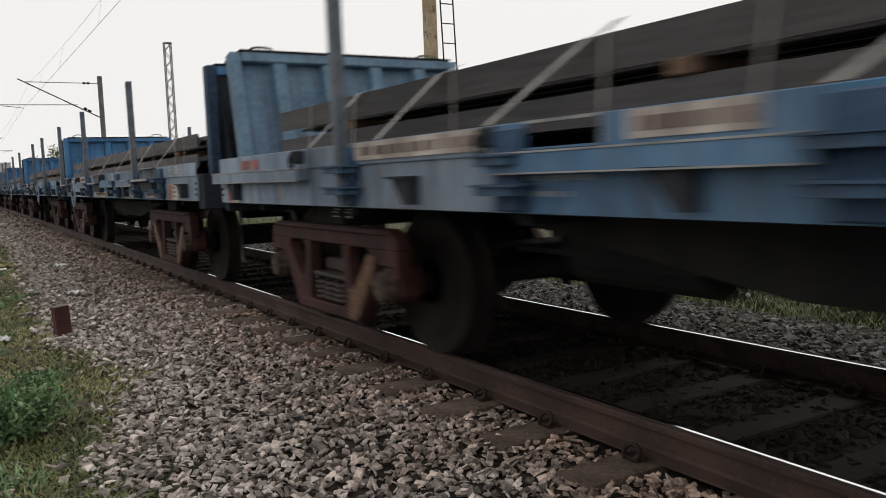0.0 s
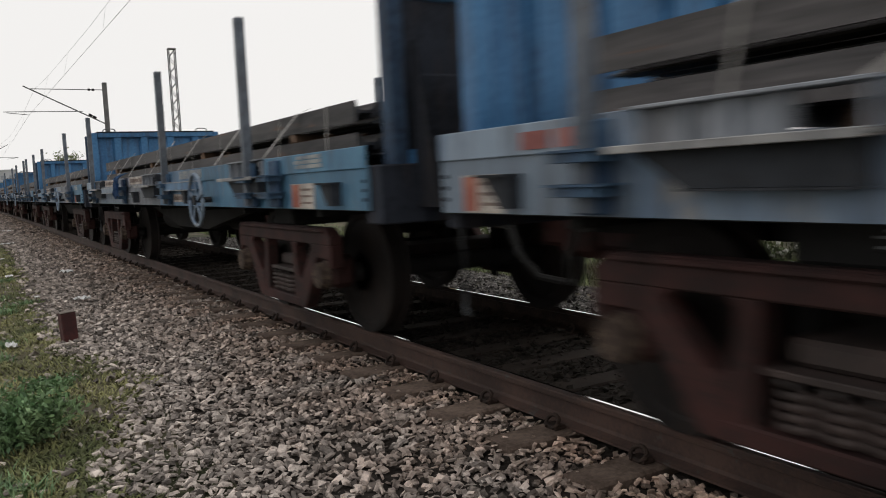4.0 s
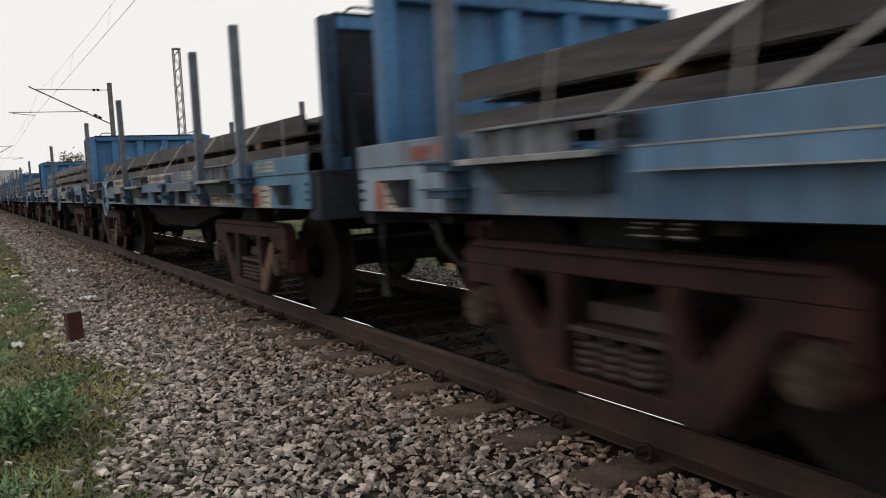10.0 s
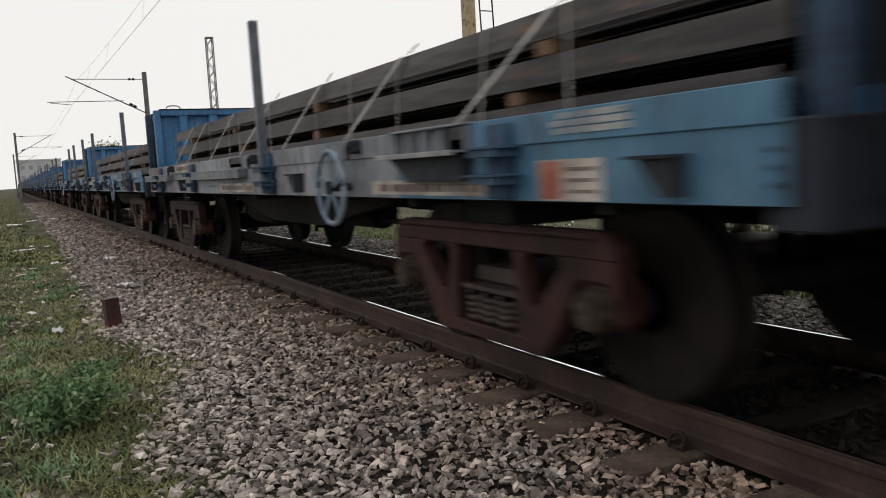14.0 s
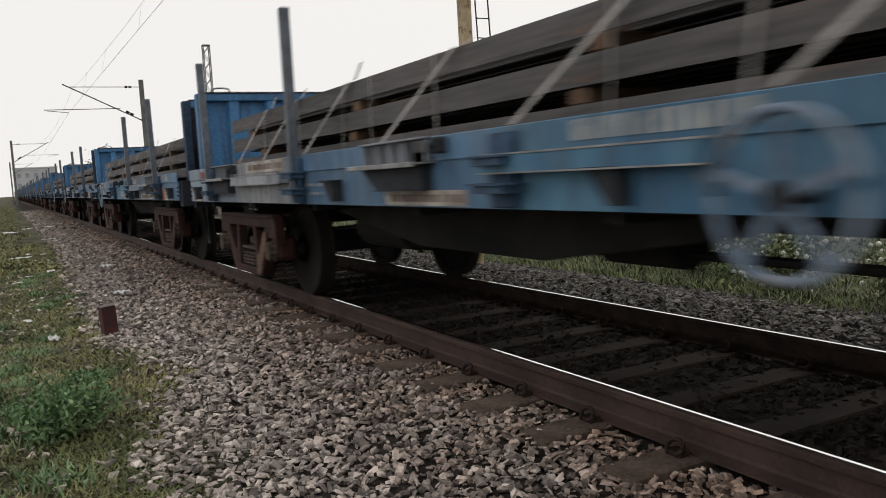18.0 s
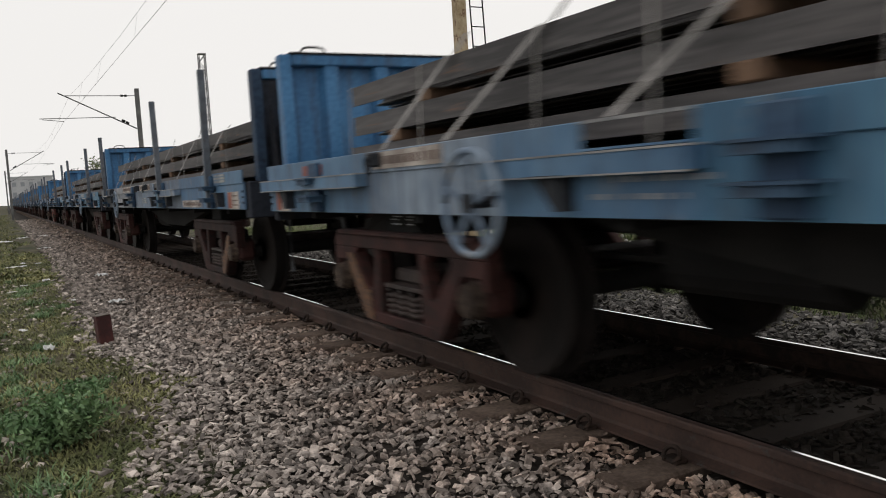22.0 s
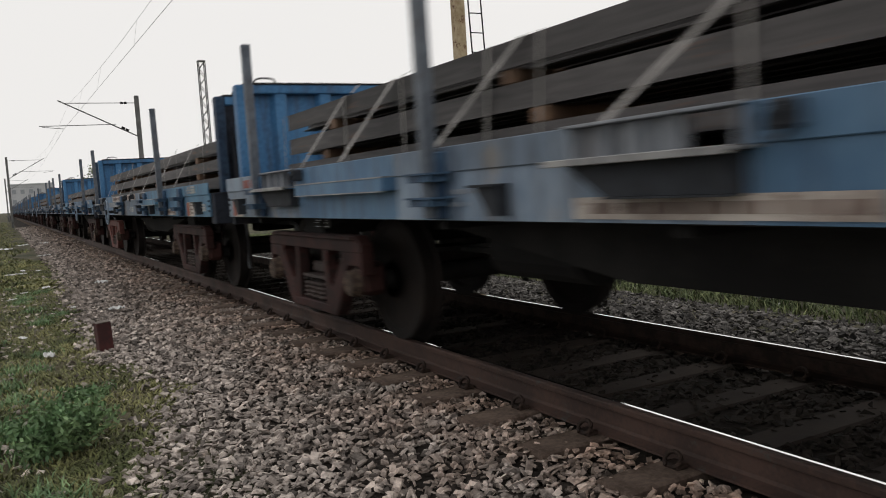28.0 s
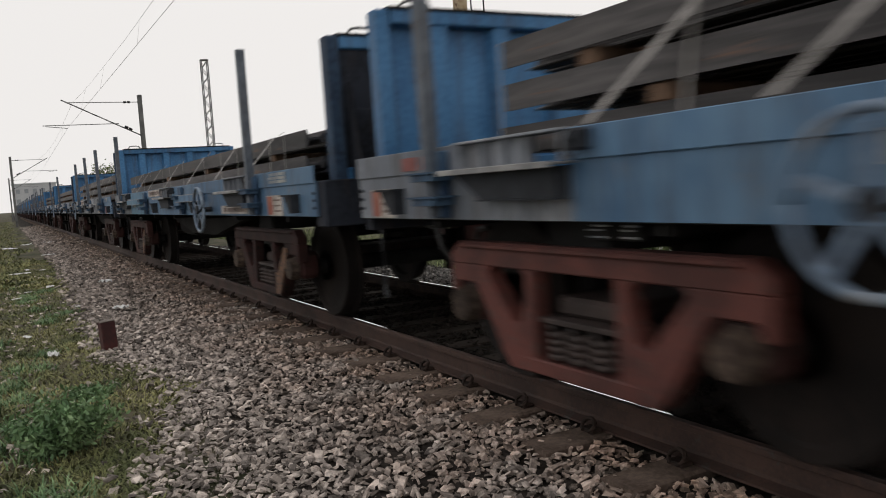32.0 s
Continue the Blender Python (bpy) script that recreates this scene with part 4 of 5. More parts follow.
    rod(bm, (-0.6, -1.6, 0.80), (-0.6, -1.0, 0.80), 0.16, seg=16)
    rod(bm, (-0.6, -3.2, 0.72), (-0.6, 3.0, 0.72), 0.025, seg=6)
    part("brake_cylinder", bm, UNDER, w)
    for s in (-1, 1):
        x = s * SIDE
        turn = 0 if s < 0 else 180
        for d in layout["rings"] if s < 0 else ():
            hung("lashing_ring", LASHING_RING, w, pose(x - 0.02, HALF - d, 1.365, 0, 0, turn))
        for d in (layout.get("card", 12.33), 0.40):
            q = hung("notice_panel", CARD, w, pose(x + s * 0.012, HALF - d, 1.108, 0, 0, turn) @ Matrix.Diagonal((1, 1.1 if d > 1 else 0.85, 1, 1)))
            hung("red_field", CARD_RED, q), tagged(hung("stencil_writing", CARD_BARS, q), kind="stuff")
        tagged(hung("red_stencil", RED_MARK, w, pose(x + s * 0.026, HALF - layout.get("red", 0.95), 1.345, 0, 0, turn)), kind="stuff")
        tagged(hung("pale_stencil", PALE_BLOCK, w, pose(x + s * 0.026, HALF - 12.5, 1.362, 0, 0, turn)), kind="stuff")
        if s < 0:
            q = hung("lettered_plate", HANGING_PLATE, w, pose(-1.275, HALF - 2.40, 0.955), "small dark plate with pale writing")
            tagged(hung("stencil_writing", PLATE_BARS, q), kind="stuff")
        tagged(hung("faint_stencil", STENCIL, w, pose(x + s * 0.012, HALF - 5.05, 1.12, 0, 0, turn)), kind="stuff")
    return w


# what stands on each wagon: stanchions by their distance from the far end, the end with the hand wheel, layers of rails, bogie paint
SPEC = {-1: ([1.4, 8.5], "N", 2, "dark"), 0: ([3.05, 8.5], "N", 2, "yellow"), 1: ([1.25, 5.45, 10.35], "E", 2, "yellow"), 2: ([1.4, 7.8, 11.2], "N", 2, "dark"), 3: ([1.25, 4.85, 11.7], "N", 2, "dark"), 4: ([1.35, 5.68, 10.45, 12.0], "E", 2, "yellow"),
        5: ([7.66], "N", 3, "dark"), 6: ([1.5, 4.72, 11.88], "N", 3, "yellow"), 7: ([8.65, 11.95], "E", 3, "dark"), 8: ([1.4, 8.85, 12.1], "E", 3, "dark"), 9: ([1.4, 4.95, 11.8], "N", 3, "dark"), 10: ([1.25, 10.55], "E", 3, "red"), 11: ([1.4, 11.75], "N", 2, "yellow")}
# lettered panels: distance from the far end, height, length
PANELS = {0: [(3.87, 1.365, 1.5), (5.9, 1.365, 0.6)], 1: [(4.62, 1.36, 1.15), (6.6, 1.075, 1.45), (9.75, 1.08, 0.5), (11.0, 1.08, 0.65)], 2: [(3.3, 1.36, 1.4), (5.55, 1.365, 1.05), (8.2, 1.10, 0.5)],
          3: [(5.5, 1.365, 1.35), (10.9, 1.068, 1.4)], 4: [(4.7, 1.365, 1.2), (8.05, 1.365, 1.7), (10.6, 1.075, 1.9)], 5: [(3.2, 1.36, 1.0), (6.2, 1.08, 1.5), (10.85, 1.075, 1.5)],
          6: [(3.65, 1.365, 1.3), (6.98, 1.065, 1.07), (10.8, 1.068, 1.5)], 7: [(2.95, 1.36, 0.95), (7.9, 1.075, 1.5), (10.6, 1.075, 1.8)], 8: [(4.7, 1.365, 1.2), (7.0, 1.365, 1.15), (10.8, 1.075, 1.2)],
          9: [(6.9, 1.072, 1.45), (10.9, 1.072, 1.4)], 10: [(4.6, 1.36, 1.3), (6.92, 1.365, 1.1), (10.8, 1.075, 0.9)]}
# paint of the plates: from the far end up to a distance; dusty, bright, pale or steel blue
PAINT = {-1: [(14, 0)], 0: [(4.6, 0), (6.6, 3), (14, 1)], 1: [(6.0, 0), (7.1, 2), (8.6, 1), (9.9, 0), (11.6, 3), (14, 0)], 2: [(4.2, 0), (7.1, 2), (9.5, 3), (14, 1)], 3: [(2.5, 0), (4.4, 3), (6.2, 0), (9.4, 0), (11.6, 2), (14, 1)],
         4: [(2.5, 2), (4.0, 3), (5.4, 2), (7.1, 0), (8.6, 3), (11.6, 0), (14, 1)], 5: [(7.5, 2), (9.7, 2), (14, 1)], 6: [(2.5, 0), (4.6, 2), (6.2, 3), (7.8, 3), (10.2, 1), (14, 3)], 7: [(2.4, 3), (3.9, 0), (6.1, 3), (8.7, 1), (10.2, 0), (14, 3)],
         8: [(5.4, 2), (7.7, 0), (8.7, 1), (11.6, 0), (14, 3)], 9: [(2.5, 0), (4.5, 3), (7.2, 0), (7.8, 3), (14, 1)], 10: [(2.5, 2), (3.9, 3), (6.0, 2), (7.9, 0), (8.7, 3), (14, 1)], 11: [(2.5, 2), (4.0, 1), (14, 3)]}
# how high each wagon rides on its springs
LIFT = {0: 0.014, 1: 0.018, 2: 0.016, 3: 0.010, 4: 0.012, 5: 0.010, 6: 0.0, 7: 0.004, 8: 0.015, 9: 0.006, 10: 0.0, 11: 0.006}
# extra pale writing: distance, height, in large letters or as a block
PALE = {1: [(7.95, 1.36, 0)], 2: [(8.9, 1.365, 1)], 3: [(8.85, 1.365, 1)], 4: [(9.6, 1.365, 0)], 6: [(9.0, 1.365, 1)], 7: [(6.82, 1.13, 0), (9.0, 1.365, 0)], 8: [(6.75, 1.14, 0)], 9: [(8.9, 1.365, 1)], 10: [(6.75, 1.13, 0), (13.0, 1.125, 0)], 11: [(2.9, 1.19, 0)]}
# painted bogie legs that differ from the rest, by wagon and end (True: the far one)
YELLOW_LEGS = {(1, False): (-1, 1), (7, True): (1,), (8, False): (-1,)}
LAST = 27
NEAR_LAST = 12
base, lean_base, wheel_base, slot_base, far_base = build_wagon(True), build_wagon(True, "Z", True), build_wagon(True, "B"), build_wagon(True, "C"), build_wagon(False)
proud_base, long_base, card_base = build_wagon(True, "D"), build_wagon(True, "E"), build_wagon(True, "F")
KINDS, PLAN = {0: lean_base, 1: wheel_base, 4: wheel_base, 5: long_base, 7: proud_base, 8: card_base, 10: slot_base}, {0: "Z", 1: "B", 4: "B", 5: "E", 7: "D", 8: "F", 10: "C"}

LOAD_LEN = 11.75


def lying_rail(k, name):
    """A rail on its side, foot outward (towards -x), lowest point at z = 0."""
    me = rail_mesh(name, LOAD, 0, LOAD_LEN, 1, k)
    for v in me.vertices:
        v.co.x, v.co.z = v.co.z, v.co.x + 0.075 * k
    return me


UPRIGHT = {2: rail_mesh("steel_rail", LOAD, 0, LOAD_LEN, 1, 0.90), 3: rail_mesh("steel_rail", LOAD, 0, LOAD_LEN, 1, 0.80)}
LYING = {2: lying_rail(1.06, "steel_rail"), 3: lying_rail(0.947, "steel_rail")}
bm = bmesh.new()
box(bm, -1.14, 1.14, -0.07, 0.07, 0, 0.075, 0.008)
DUNNAGE = mesh_of("timber_block", bm, TIMBER)
bm = bmesh.new()
box(bm, -1.12, 1.12, -0.08, 0.08, 0, 0.12, 0.008)
BEARER = mesh_of("timber_bearer", bm, TIMBER)


def ribbon(bm, pts, width):
    """A flat strip along the points, its width along y."""
    pts = [Vector(p) for p in pts]
    a = [bm.verts.new(p + Vector((0, -width / 2, 0))) for p in pts]
    b = [bm.verts.new(p + Vector((0, width / 2, 0))) for p in pts]
    for i in range(len(pts) - 1):
        bm.faces.new((a[i], b[i], b[i + 1], a[i + 1]))
    bmesh.ops.solidify(bm, geom=bm.faces[:], thickness=0.004)


def build_load(layers, seed, joined=False, start=0.95):
    """Rails stacked in layers on timber, lashed with strips. z = 0 on the wagon's deck, y = 0 at the wagon's middle; start: from the wagon's far end to the rails."""
    rnd = random.Random(seed)
    top = thing("rail_stack", f"stack of brown steel rails in {'two' if layers == 2 else 'three'} layers lashed on a wagon", "rail stack", "loads of the goods train")
    face = 0.159 if layers == 2 else 0.142
    first, gap = (0.155, 0.074) if layers == 2 else (0.122, 0.086)
    z = first
    for d in (2.2, 5.3, 8.3, 11.6):
        hung("timber_bearer", BEARER, top, pose(0, HALF - d, 0.001) @ Matrix.Diagonal((1, 1, (first - 0.002) / 0.12, 1)))
    for k in range(layers):
        y0 = HALF - start - LOAD_LEN + rnd.uniform(-0.08, 0.08) - (0.20 * k if layers == 3 else 0.05 * k)
        y0 = max(y0, -HALF + 0.16)
        for s in (-1, 1):
            hung("steel_rail", LYING[layers], top, pose(s * 1.20, y0, z) if s < 0 else pose(1.20, y0 + LOAD_LEN, z, 0, 0, 180))
        n = 5 if joined else 13
        for i in range(n):
            x = -0.96 + 1.92 * i / (n - 1)
            hung("steel_rail", UPRIGHT[layers], top, pose(x, y0 + rnd.uniform(-0.05, 0.12), z))
        z += face
        if k < layers - 1:
            for d in (2.5, 5.5, 8.25, 11.6):
                hung("timber_block", DUNNAGE, top, pose(rnd.uniform(-0.08, -0.03), HALF - d + rnd.uniform(-0.25, 0.25), z + 0.001) @ Matrix.Diagonal((1, 1, (gap - 0.002) / 0.075, 1)))
            z += gap
    if joined:
        return top
    for d in (1.7, 2.9, 3.9, 5.0, 5.8, 6.9, 8.3, 9.2, 10.3, 11.3, 12.1):
        y = HALF - d + rnd.uniform(-0.25, 0.25)
        lean = rnd.uniform(0.0, 0.12)
        bm = bmesh.new()
        ribbon(bm, [(-1.212, y + lean, 0.06), (-1.212, y, z - 0.01), (-1.20, y, z + 0.006), (1.20, y, z + 0.006), (1.212, y, z - 0.01), (1.212, y + lean, 0.06)], rnd.uniform(0.012, 0.03))
        part("lashing_strip", bm, STRAP, top)
    # slack strips hooked to the wagon's side, some with loose ends on top
    for d in (2.4, 3.3, 4.7, 6.3, 7.9, 9.6, 11.2):
        y = HALF - d + rnd.uniform(-0.15, 0.15)
        up, loose = (0.55, 0.07) if layers == 2 else (0.72, 0.14)
        for s in (-1, 1):
            bm = bmesh.new()
            ribbon(bm, [(s * 1.17, y - up - 0.1, z + rnd.uniform(0.012, loose)), (s * 1.19, y - up, z + 0.012), (s * 1.23, y - up + 0.03, z), (s * 1.40, y + rnd.uniform(-0.08, 0.08), 0.20)], 0.055)
            part("lashing_strip", bm, STRAP, top)
    return top


wagons, loads = {}, {}
CLOTH = material("washed_blue_cloth", (0.05, 0.12, 0.27), (0.12, 0.22, 0.42), 0.9, grain=40, patch=6, bump=0.3, gloss=0.1)
g = np.random.default_rng(77)
bm = bmesh.new()
fold = [[bm.verts.new((-0.02 - 0.045 * math.sin(i * 1.3 + 0.4 * j) ** 2 - 0.05 * (j < 8) - g.uniform(0, 0.012) + (0.10 if j == 9 else 0), -0.22 + 0.055 * i + 0.02 * math.sin(j * 0.9) + (0.03 - 0.004 * i * i * 0.3) * (8 - j) * 0.12, -0.30 + 0.04 * j + g.uniform(-0.008, 0.008) + 0.03 * math.sin(i * 0.8) * (j < 2))) for i in range(9)] for j in range(10)]
for a, b in zip(fold, fold[1:]):
    for i in range(8):
        bm.faces.new((a[i], b[i], b[i + 1], a[i + 1]))
bmesh.ops.solidify(bm, geom=bm.faces[:], thickness=0.006)
cloth = single("hanging_cloth", bm, CLOTH, "crumpled blue cloth hanging over a wagon's side board", "cloth", smooth=True)
CLOTH_AT = 4.7
for k in range(-1, LAST + 1):
    rnd = random.Random(100 + k)
    stands, wheel_end, layers, paint = SPEC.get(k, (sorted(rnd.sample([1.4, 4.7, 8.4, 11.7], rnd.choice([2, 3]))), rnd.choice("NE"), rnd.choice([2, 3, 3]), "dark"))
    w = copy_thing(KINDS.get(k, base) if k <= NEAR_LAST else far_base, pose(0, 0, 0))
    wagons[k] = w
    lift = LIFT.get(k, 0.008)
    # wagons without a scheme of their own are mostly pale, imitating haze
    paints = PAINT.get(k) or [(d, rnd.choice((0, 2, 2, 2, 3))) for d in (4.5, 7.5, 11.0, 14)]
    for o in w.children:
        if o.data and o.data.name in BOARDS:
            mid, dressed = BOARDS[o.data.name]
            o.data = dressed[next(c for d, c in paints if mid < d)]
    for d, z, length in PANELS.get(k, [(5.6, 1.365, 1.3), (10.9, 1.075, 1.4)]):
        for s in (-1, 1) if k <= NEAR_LAST else (-1,):
            q = hung("white_panel", PLATE, w, pose(s * (SIDE + (0.012 if z < 1.2 else 0.0265)), HALF - d, z, 0, 0, 0 if s < 0 else 180) @ Matrix.Diagonal((1, length / 1.24, 1 if z > 1.2 else 0.85, 1)), "dirty white lettered panel on the side")
            tagged(hung("stencil_writing", BARS, q), kind="stuff")
    for d, z, large in PALE.get(k, ()):
        tagged(hung("pale_stencil", BIG_LETTERS if large else PALE_BLOCK, w, pose(-SIDE - (0.0125 if z < 1.25 else 0.0265), HALF - d, z)), kind="stuff")
    for d in list(stands) + [p for p in LAYOUTS[PLAN.get(k, "A")]["pockets"] if min(abs(p - q) for q in stands) > 0.6]:
        q = hung("stanchion_pocket", POCKET, w, pose(-SIDE - 0.023, HALF - d, 0))
        for z in (1.125, 1.262):
            hung("pocket_clamp", CLAMP, q, pose(0, 0, z))
    for y in (HALF - (2.42 if k == 7 else 2.2), -HALF + 2.18):
        red = RED_RUST if paint == "red" and y > 0 else RUST
        legs = YELLOW_LEGS.get((k, y > 0), (-1,) if paint == "yellow" else ())
        add_bogie(w, y, red, legs, k <= NEAR_LAST, lift)
        hung("body_bolster", BODY_BOLSTER, w, pose(0, y, 0))
    for d in stands:
        for s in (-1, 1):
            if s > 0 and rnd.random() < 0.65:
                continue
            hung("stanchion", STANCHION, w, pose(s * (SIDE + 0.075), HALF - d, 0, rnd.uniform(-0.6, 0.6), rnd.uniform(-0.6, 0.6), 0), "pale blue steel stanchion with a pierced top")
    d = 3.95 if wheel_end == "E" else BODY - 3.8
    hand_wheel(w, pose(-SIDE - 0.17, HALF - d, 1.085))
    if k > NEAR_LAST:
        loads[k] = build_load(layers, 5 + k, True)
    elif k in (-1, 0, 1):
        loads[k] = build_load(2, 5 + k, start={0: 1.1, 1: 0.9}.get(k, 1.05))
    elif k in (5, 6, 7):
        loads[k] = build_load(3, 5 + k, start=1.5)
    else:
        src = loads[[-1, 1][k % 2] if layers == 2 else [5, 6, 7][k % 3]]
        loads[k] = copy_thing(src, pose(0, 0, 0))
for spare in (base, lean_base, wheel_base, slot_base, proud_base, long_base, card_base, far_base):
    for o in (*spare.children_recursive, spare):
        bpy.data.objects.remove(o)

# ---------------------------------------------------------------- masts and wires
def portal_mast(name, x, y, arm_x, height, label):
    """Overhead line mast with its bracket arm over the track."""
    m = thing(name, label, "mast", "overhead line masts", m=pose(x, y, -0.3))
    s = 1 if arm_x > x else -1
    bm = bmesh.new()
    for dy in (-0.10, 0.10):
        box(bm, -0.10, 0.10, dy - 0.006, dy + 0.006, 0, height)
    box(bm, -0.005, 0.005, -0.10, 0.10, 0, height)
    part("post", bm, STEEL, m)
    reach = arm_x - x
    top, foot = height - 0.35, height - 2.0
    bm = bmesh.new()
    tube(bm, [(s * 0.1, 0, foot), (reach * 1.20, 0, top + 0.13)], 0.032, 6)
    part("bracket_tube", bm, STEEL, m)
    bm = bmesh.new()
    tube(bm, [(s * 0.1, 0, top), (reach * 1.10, 0, top)], 0.02, 6)
    part("stay_tube", bm, STEEL, m)
    for a in (0.16, 0.22):
        bm = bmesh.new()
        rod(bm, (reach * a, 0, top), (reach * (a + 0.04), 0, top), 0.055, seg=8)
        part("insulator", bm, UNDER, m)
        bm = bmesh.new()
        rod(bm, (reach * a, 0, foot + 1.7 * a), (reach * (a + 0.05), 0, foot + 1.7 * (a + 0.05)), 0.055, seg=8)
        part("insulator", bm, UNDER, m)
    bm = bmesh.new()
    tube(bm, [(reach * 0.36, 0, foot + 0.60), (reach * 1.50, 0, foot + 0.56)], 0.02, 6)
    tube(bm, [(reach * 1.46, 0, foot + 0.52), (reach * 1.14, 0, foot + 0.42)], 0.016, 6)
    part("registration_arm", bm, STEEL, m)
    return m


portal_mast("overhead_mast", 6.4, 43.0, 3.4, 7.15, "grey steel overhead line mast with a bracket arm")
portal_mast("overhead_mast", 0.75, 86.0, 3.4, 6.9, "grey steel overhead line mast standing far along the track")
portal_mast("overhead_mast", 0.75, 140.0, 3.4, 6.9, "grey steel overhead line mast standing far along the track")

bm = bmesh.new()
H_L = 9.0
for dx in (-0.16, 0.16):
    for dy in (-0.16, 0.16):
        box(bm, dx - 0.022, dx + 0.022, dy - 0.022, dy + 0.022, 0, H_L)
for i in range(22):
    z, zz = H_L * i / 22, H_L * (i + 1) / 22
    s = 1 if i % 2 else -1
    for dy in (-0.16, 0.16):
        bar(bm, (-0.16 * s, dy, z), (0.16 * s, dy, zz), 0.012, 0.03)
        bar(bm, (dy, -0.16 * s, z), (dy, 0.16 * s, zz), 0.012, 0.03)
box(bm, -0.19, 0.19, -0.19, 0.19, H_L, H_L + 0.05)
single("lattice_mast", bm, STEEL, "slender grey lattice steel mast", "mast", m=pose(9.75, 43.0, -0.4))

m = thing("ladder_mast", "rust-streaked yellow steel mast with a ladder", "mast", m=pose(6.44, 10.9, -0.25))
bm = bmesh.new()
box(bm, -0.085, 0.085, -0.08, 0.08, 0, 9, 0.01)
part("post", bm, MAST_YELLOW, m)
for x in (0.29, 0.52):
    bm = bmesh.new()
    rod(bm, (x, -0.06, 0.4), (x - 0.28, -0.06, 9), 0.013, seg=6)
    part("ladder_rail", bm, UNDER, m)
for i in range(27):
    z = 0.7 + i * 0.30
    o = 0.28 * (z - 0.4) / 8.6
    bm = bmesh.new()
    rod(bm, (0.29 - o, -0.06, z), (0.52 - o, -0.06, z), 0.009, seg=6)
    part("rung", bm, UNDER, m)
bm = bmesh.new()
box(bm, -0.14, 0.14, -0.13, 0.13, 3.02, 3.16, 0.02)
bar(bm, (0.0, -0.1, 3.08), (0.40, -0.1, 3.22), 0.04, 0.03)
part("clamp", bm, UNDER, m)


def wire(name, pts, r, label):
    bm = bmesh.new()
    tube(bm, pts, r, 5)
    return single(name, bm, WIRE, label, "wire")


wire("contact_wire", [(3.55, -14, 5.32), (3.30, 10, 5.30), (2.98, 43, 5.28), (3.4, 86, 5.3), (3.3, 140, 5.3)], 0.0055, "taut copper contact wire over the track")
CAT = [(-14, 6.5), (-4, 6.15), (6, 5.93), (16, 5.86), (24, 5.92), (33, 6.13), (38, 6.28), (43, 6.5), (54, 6.1), (64, 5.95), (75, 6.1), (86, 6.4), (113, 5.95), (140, 6.4)]
wire("catenary_wire", [(3.30, y, z) for y, z in CAT], 0.004, "sagging catenary wire over the track")
for y in (3, 12, 21, 29, 36, 50, 58, 68, 78):
    wire("dropper", [(np.interp(y, [-14, 10, 43, 86], [3.55, 3.30, 2.98, 3.4]), y, 5.3), (3.30, y, np.interp(y, [c[0] for c in CAT], [c[1] for c in CAT]))], 0.0025, "thin dropper wire between catenary and contact wire")

# ---------------------------------------------------------------- far things
b = thing("far_building", "pale flat-roofed building far off in the haze", "building", m=pose(9.5, 300, -1))
bm = bmesh.new()
box(bm, -7.2, 6, 0, 10, 0, 11.2)
part("wall", bm, PLASTER, b)
bm = bmesh.new()
box(bm, -7.4, 6.2, -0.2, 10.2, 11.2, 11.6)
part("roof", bm, PLASTER, b)
bm = bmesh.new()
box(bm, -0.6, 0.6, -0.05, 0.05, -0.7, 0.7)
wm = mesh_of("window", bm, GLASS_DARK)
for i in range(5):
    for j in range(3):
        hung("window", wm, b, pose(-5.6 + i * 2.5, -0.02, 2.4 + j * 3.3))


def leaves(centres, size, n_each, spread, seed):
    g = np.random.default_rng(seed)
    c = np.repeat(np.asarray(centres, float), n_each, 0)
    n = len(c)
    p = c + g.normal(0, 1, (n, 3)) * spread
    d = g.normal(0, 1, (n, 3))
    d /= np.linalg.norm(d, axis=1)[:, None]
    e = np.cross(d, g.normal(0, 1, (n, 3)))
    e /= np.linalg.norm(e, axis=1)[:, None]
    s = size * g.uniform(0.6, 1.4, (n, 1))
    v = np.stack([p - d * s, p + e * s * 0.4, p + d * s, p - e * s * 0.4], 1).reshape(-1, 3)
    f = (np.arange(n)[:, None] * 4 + np.arange(4)).tolist()
    return v.tolist(), f


def blades(n, place, height, lean, seed, width=0.004):
    """Grass blades, each a bent strip. place(g, n) gives x, y, z."""
    g = np.random.default_rng(seed)
    p = place(g, n)
    n = len(p)
    h = height * g.uniform(0.4, 1.3, (n, 1))
    a = g.uniform(0, 2 * math.pi, n)
    d = np.stack([np.cos(a), np.sin(a), 0 * a], 1)
    w = np.stack([-np.sin(a), np.cos(a), 0 * a], 1) * width * g.uniform(0.6, 1.5, (n, 1))
    up = np.array([0, 0, 1.0])
    mid = p + up * h * 0.6 + d * h * lean * 0.3
    tip = p + up * h * 0.95 + d * h * lean * g.uniform(0.5, 1.3, (n, 1))
    v = np.stack([p - w, p + w, mid + w * 0.8, mid - w * 0.8, tip], 1).reshape(-1, 3)
    f = []
    for i in range(n):
        f += [(5 * i, 5 * i + 1, 5 * i + 2, 5 * i + 3), (5 * i + 3, 5 * i + 2, 5 * i + 4)]
    return v.tolist(), f


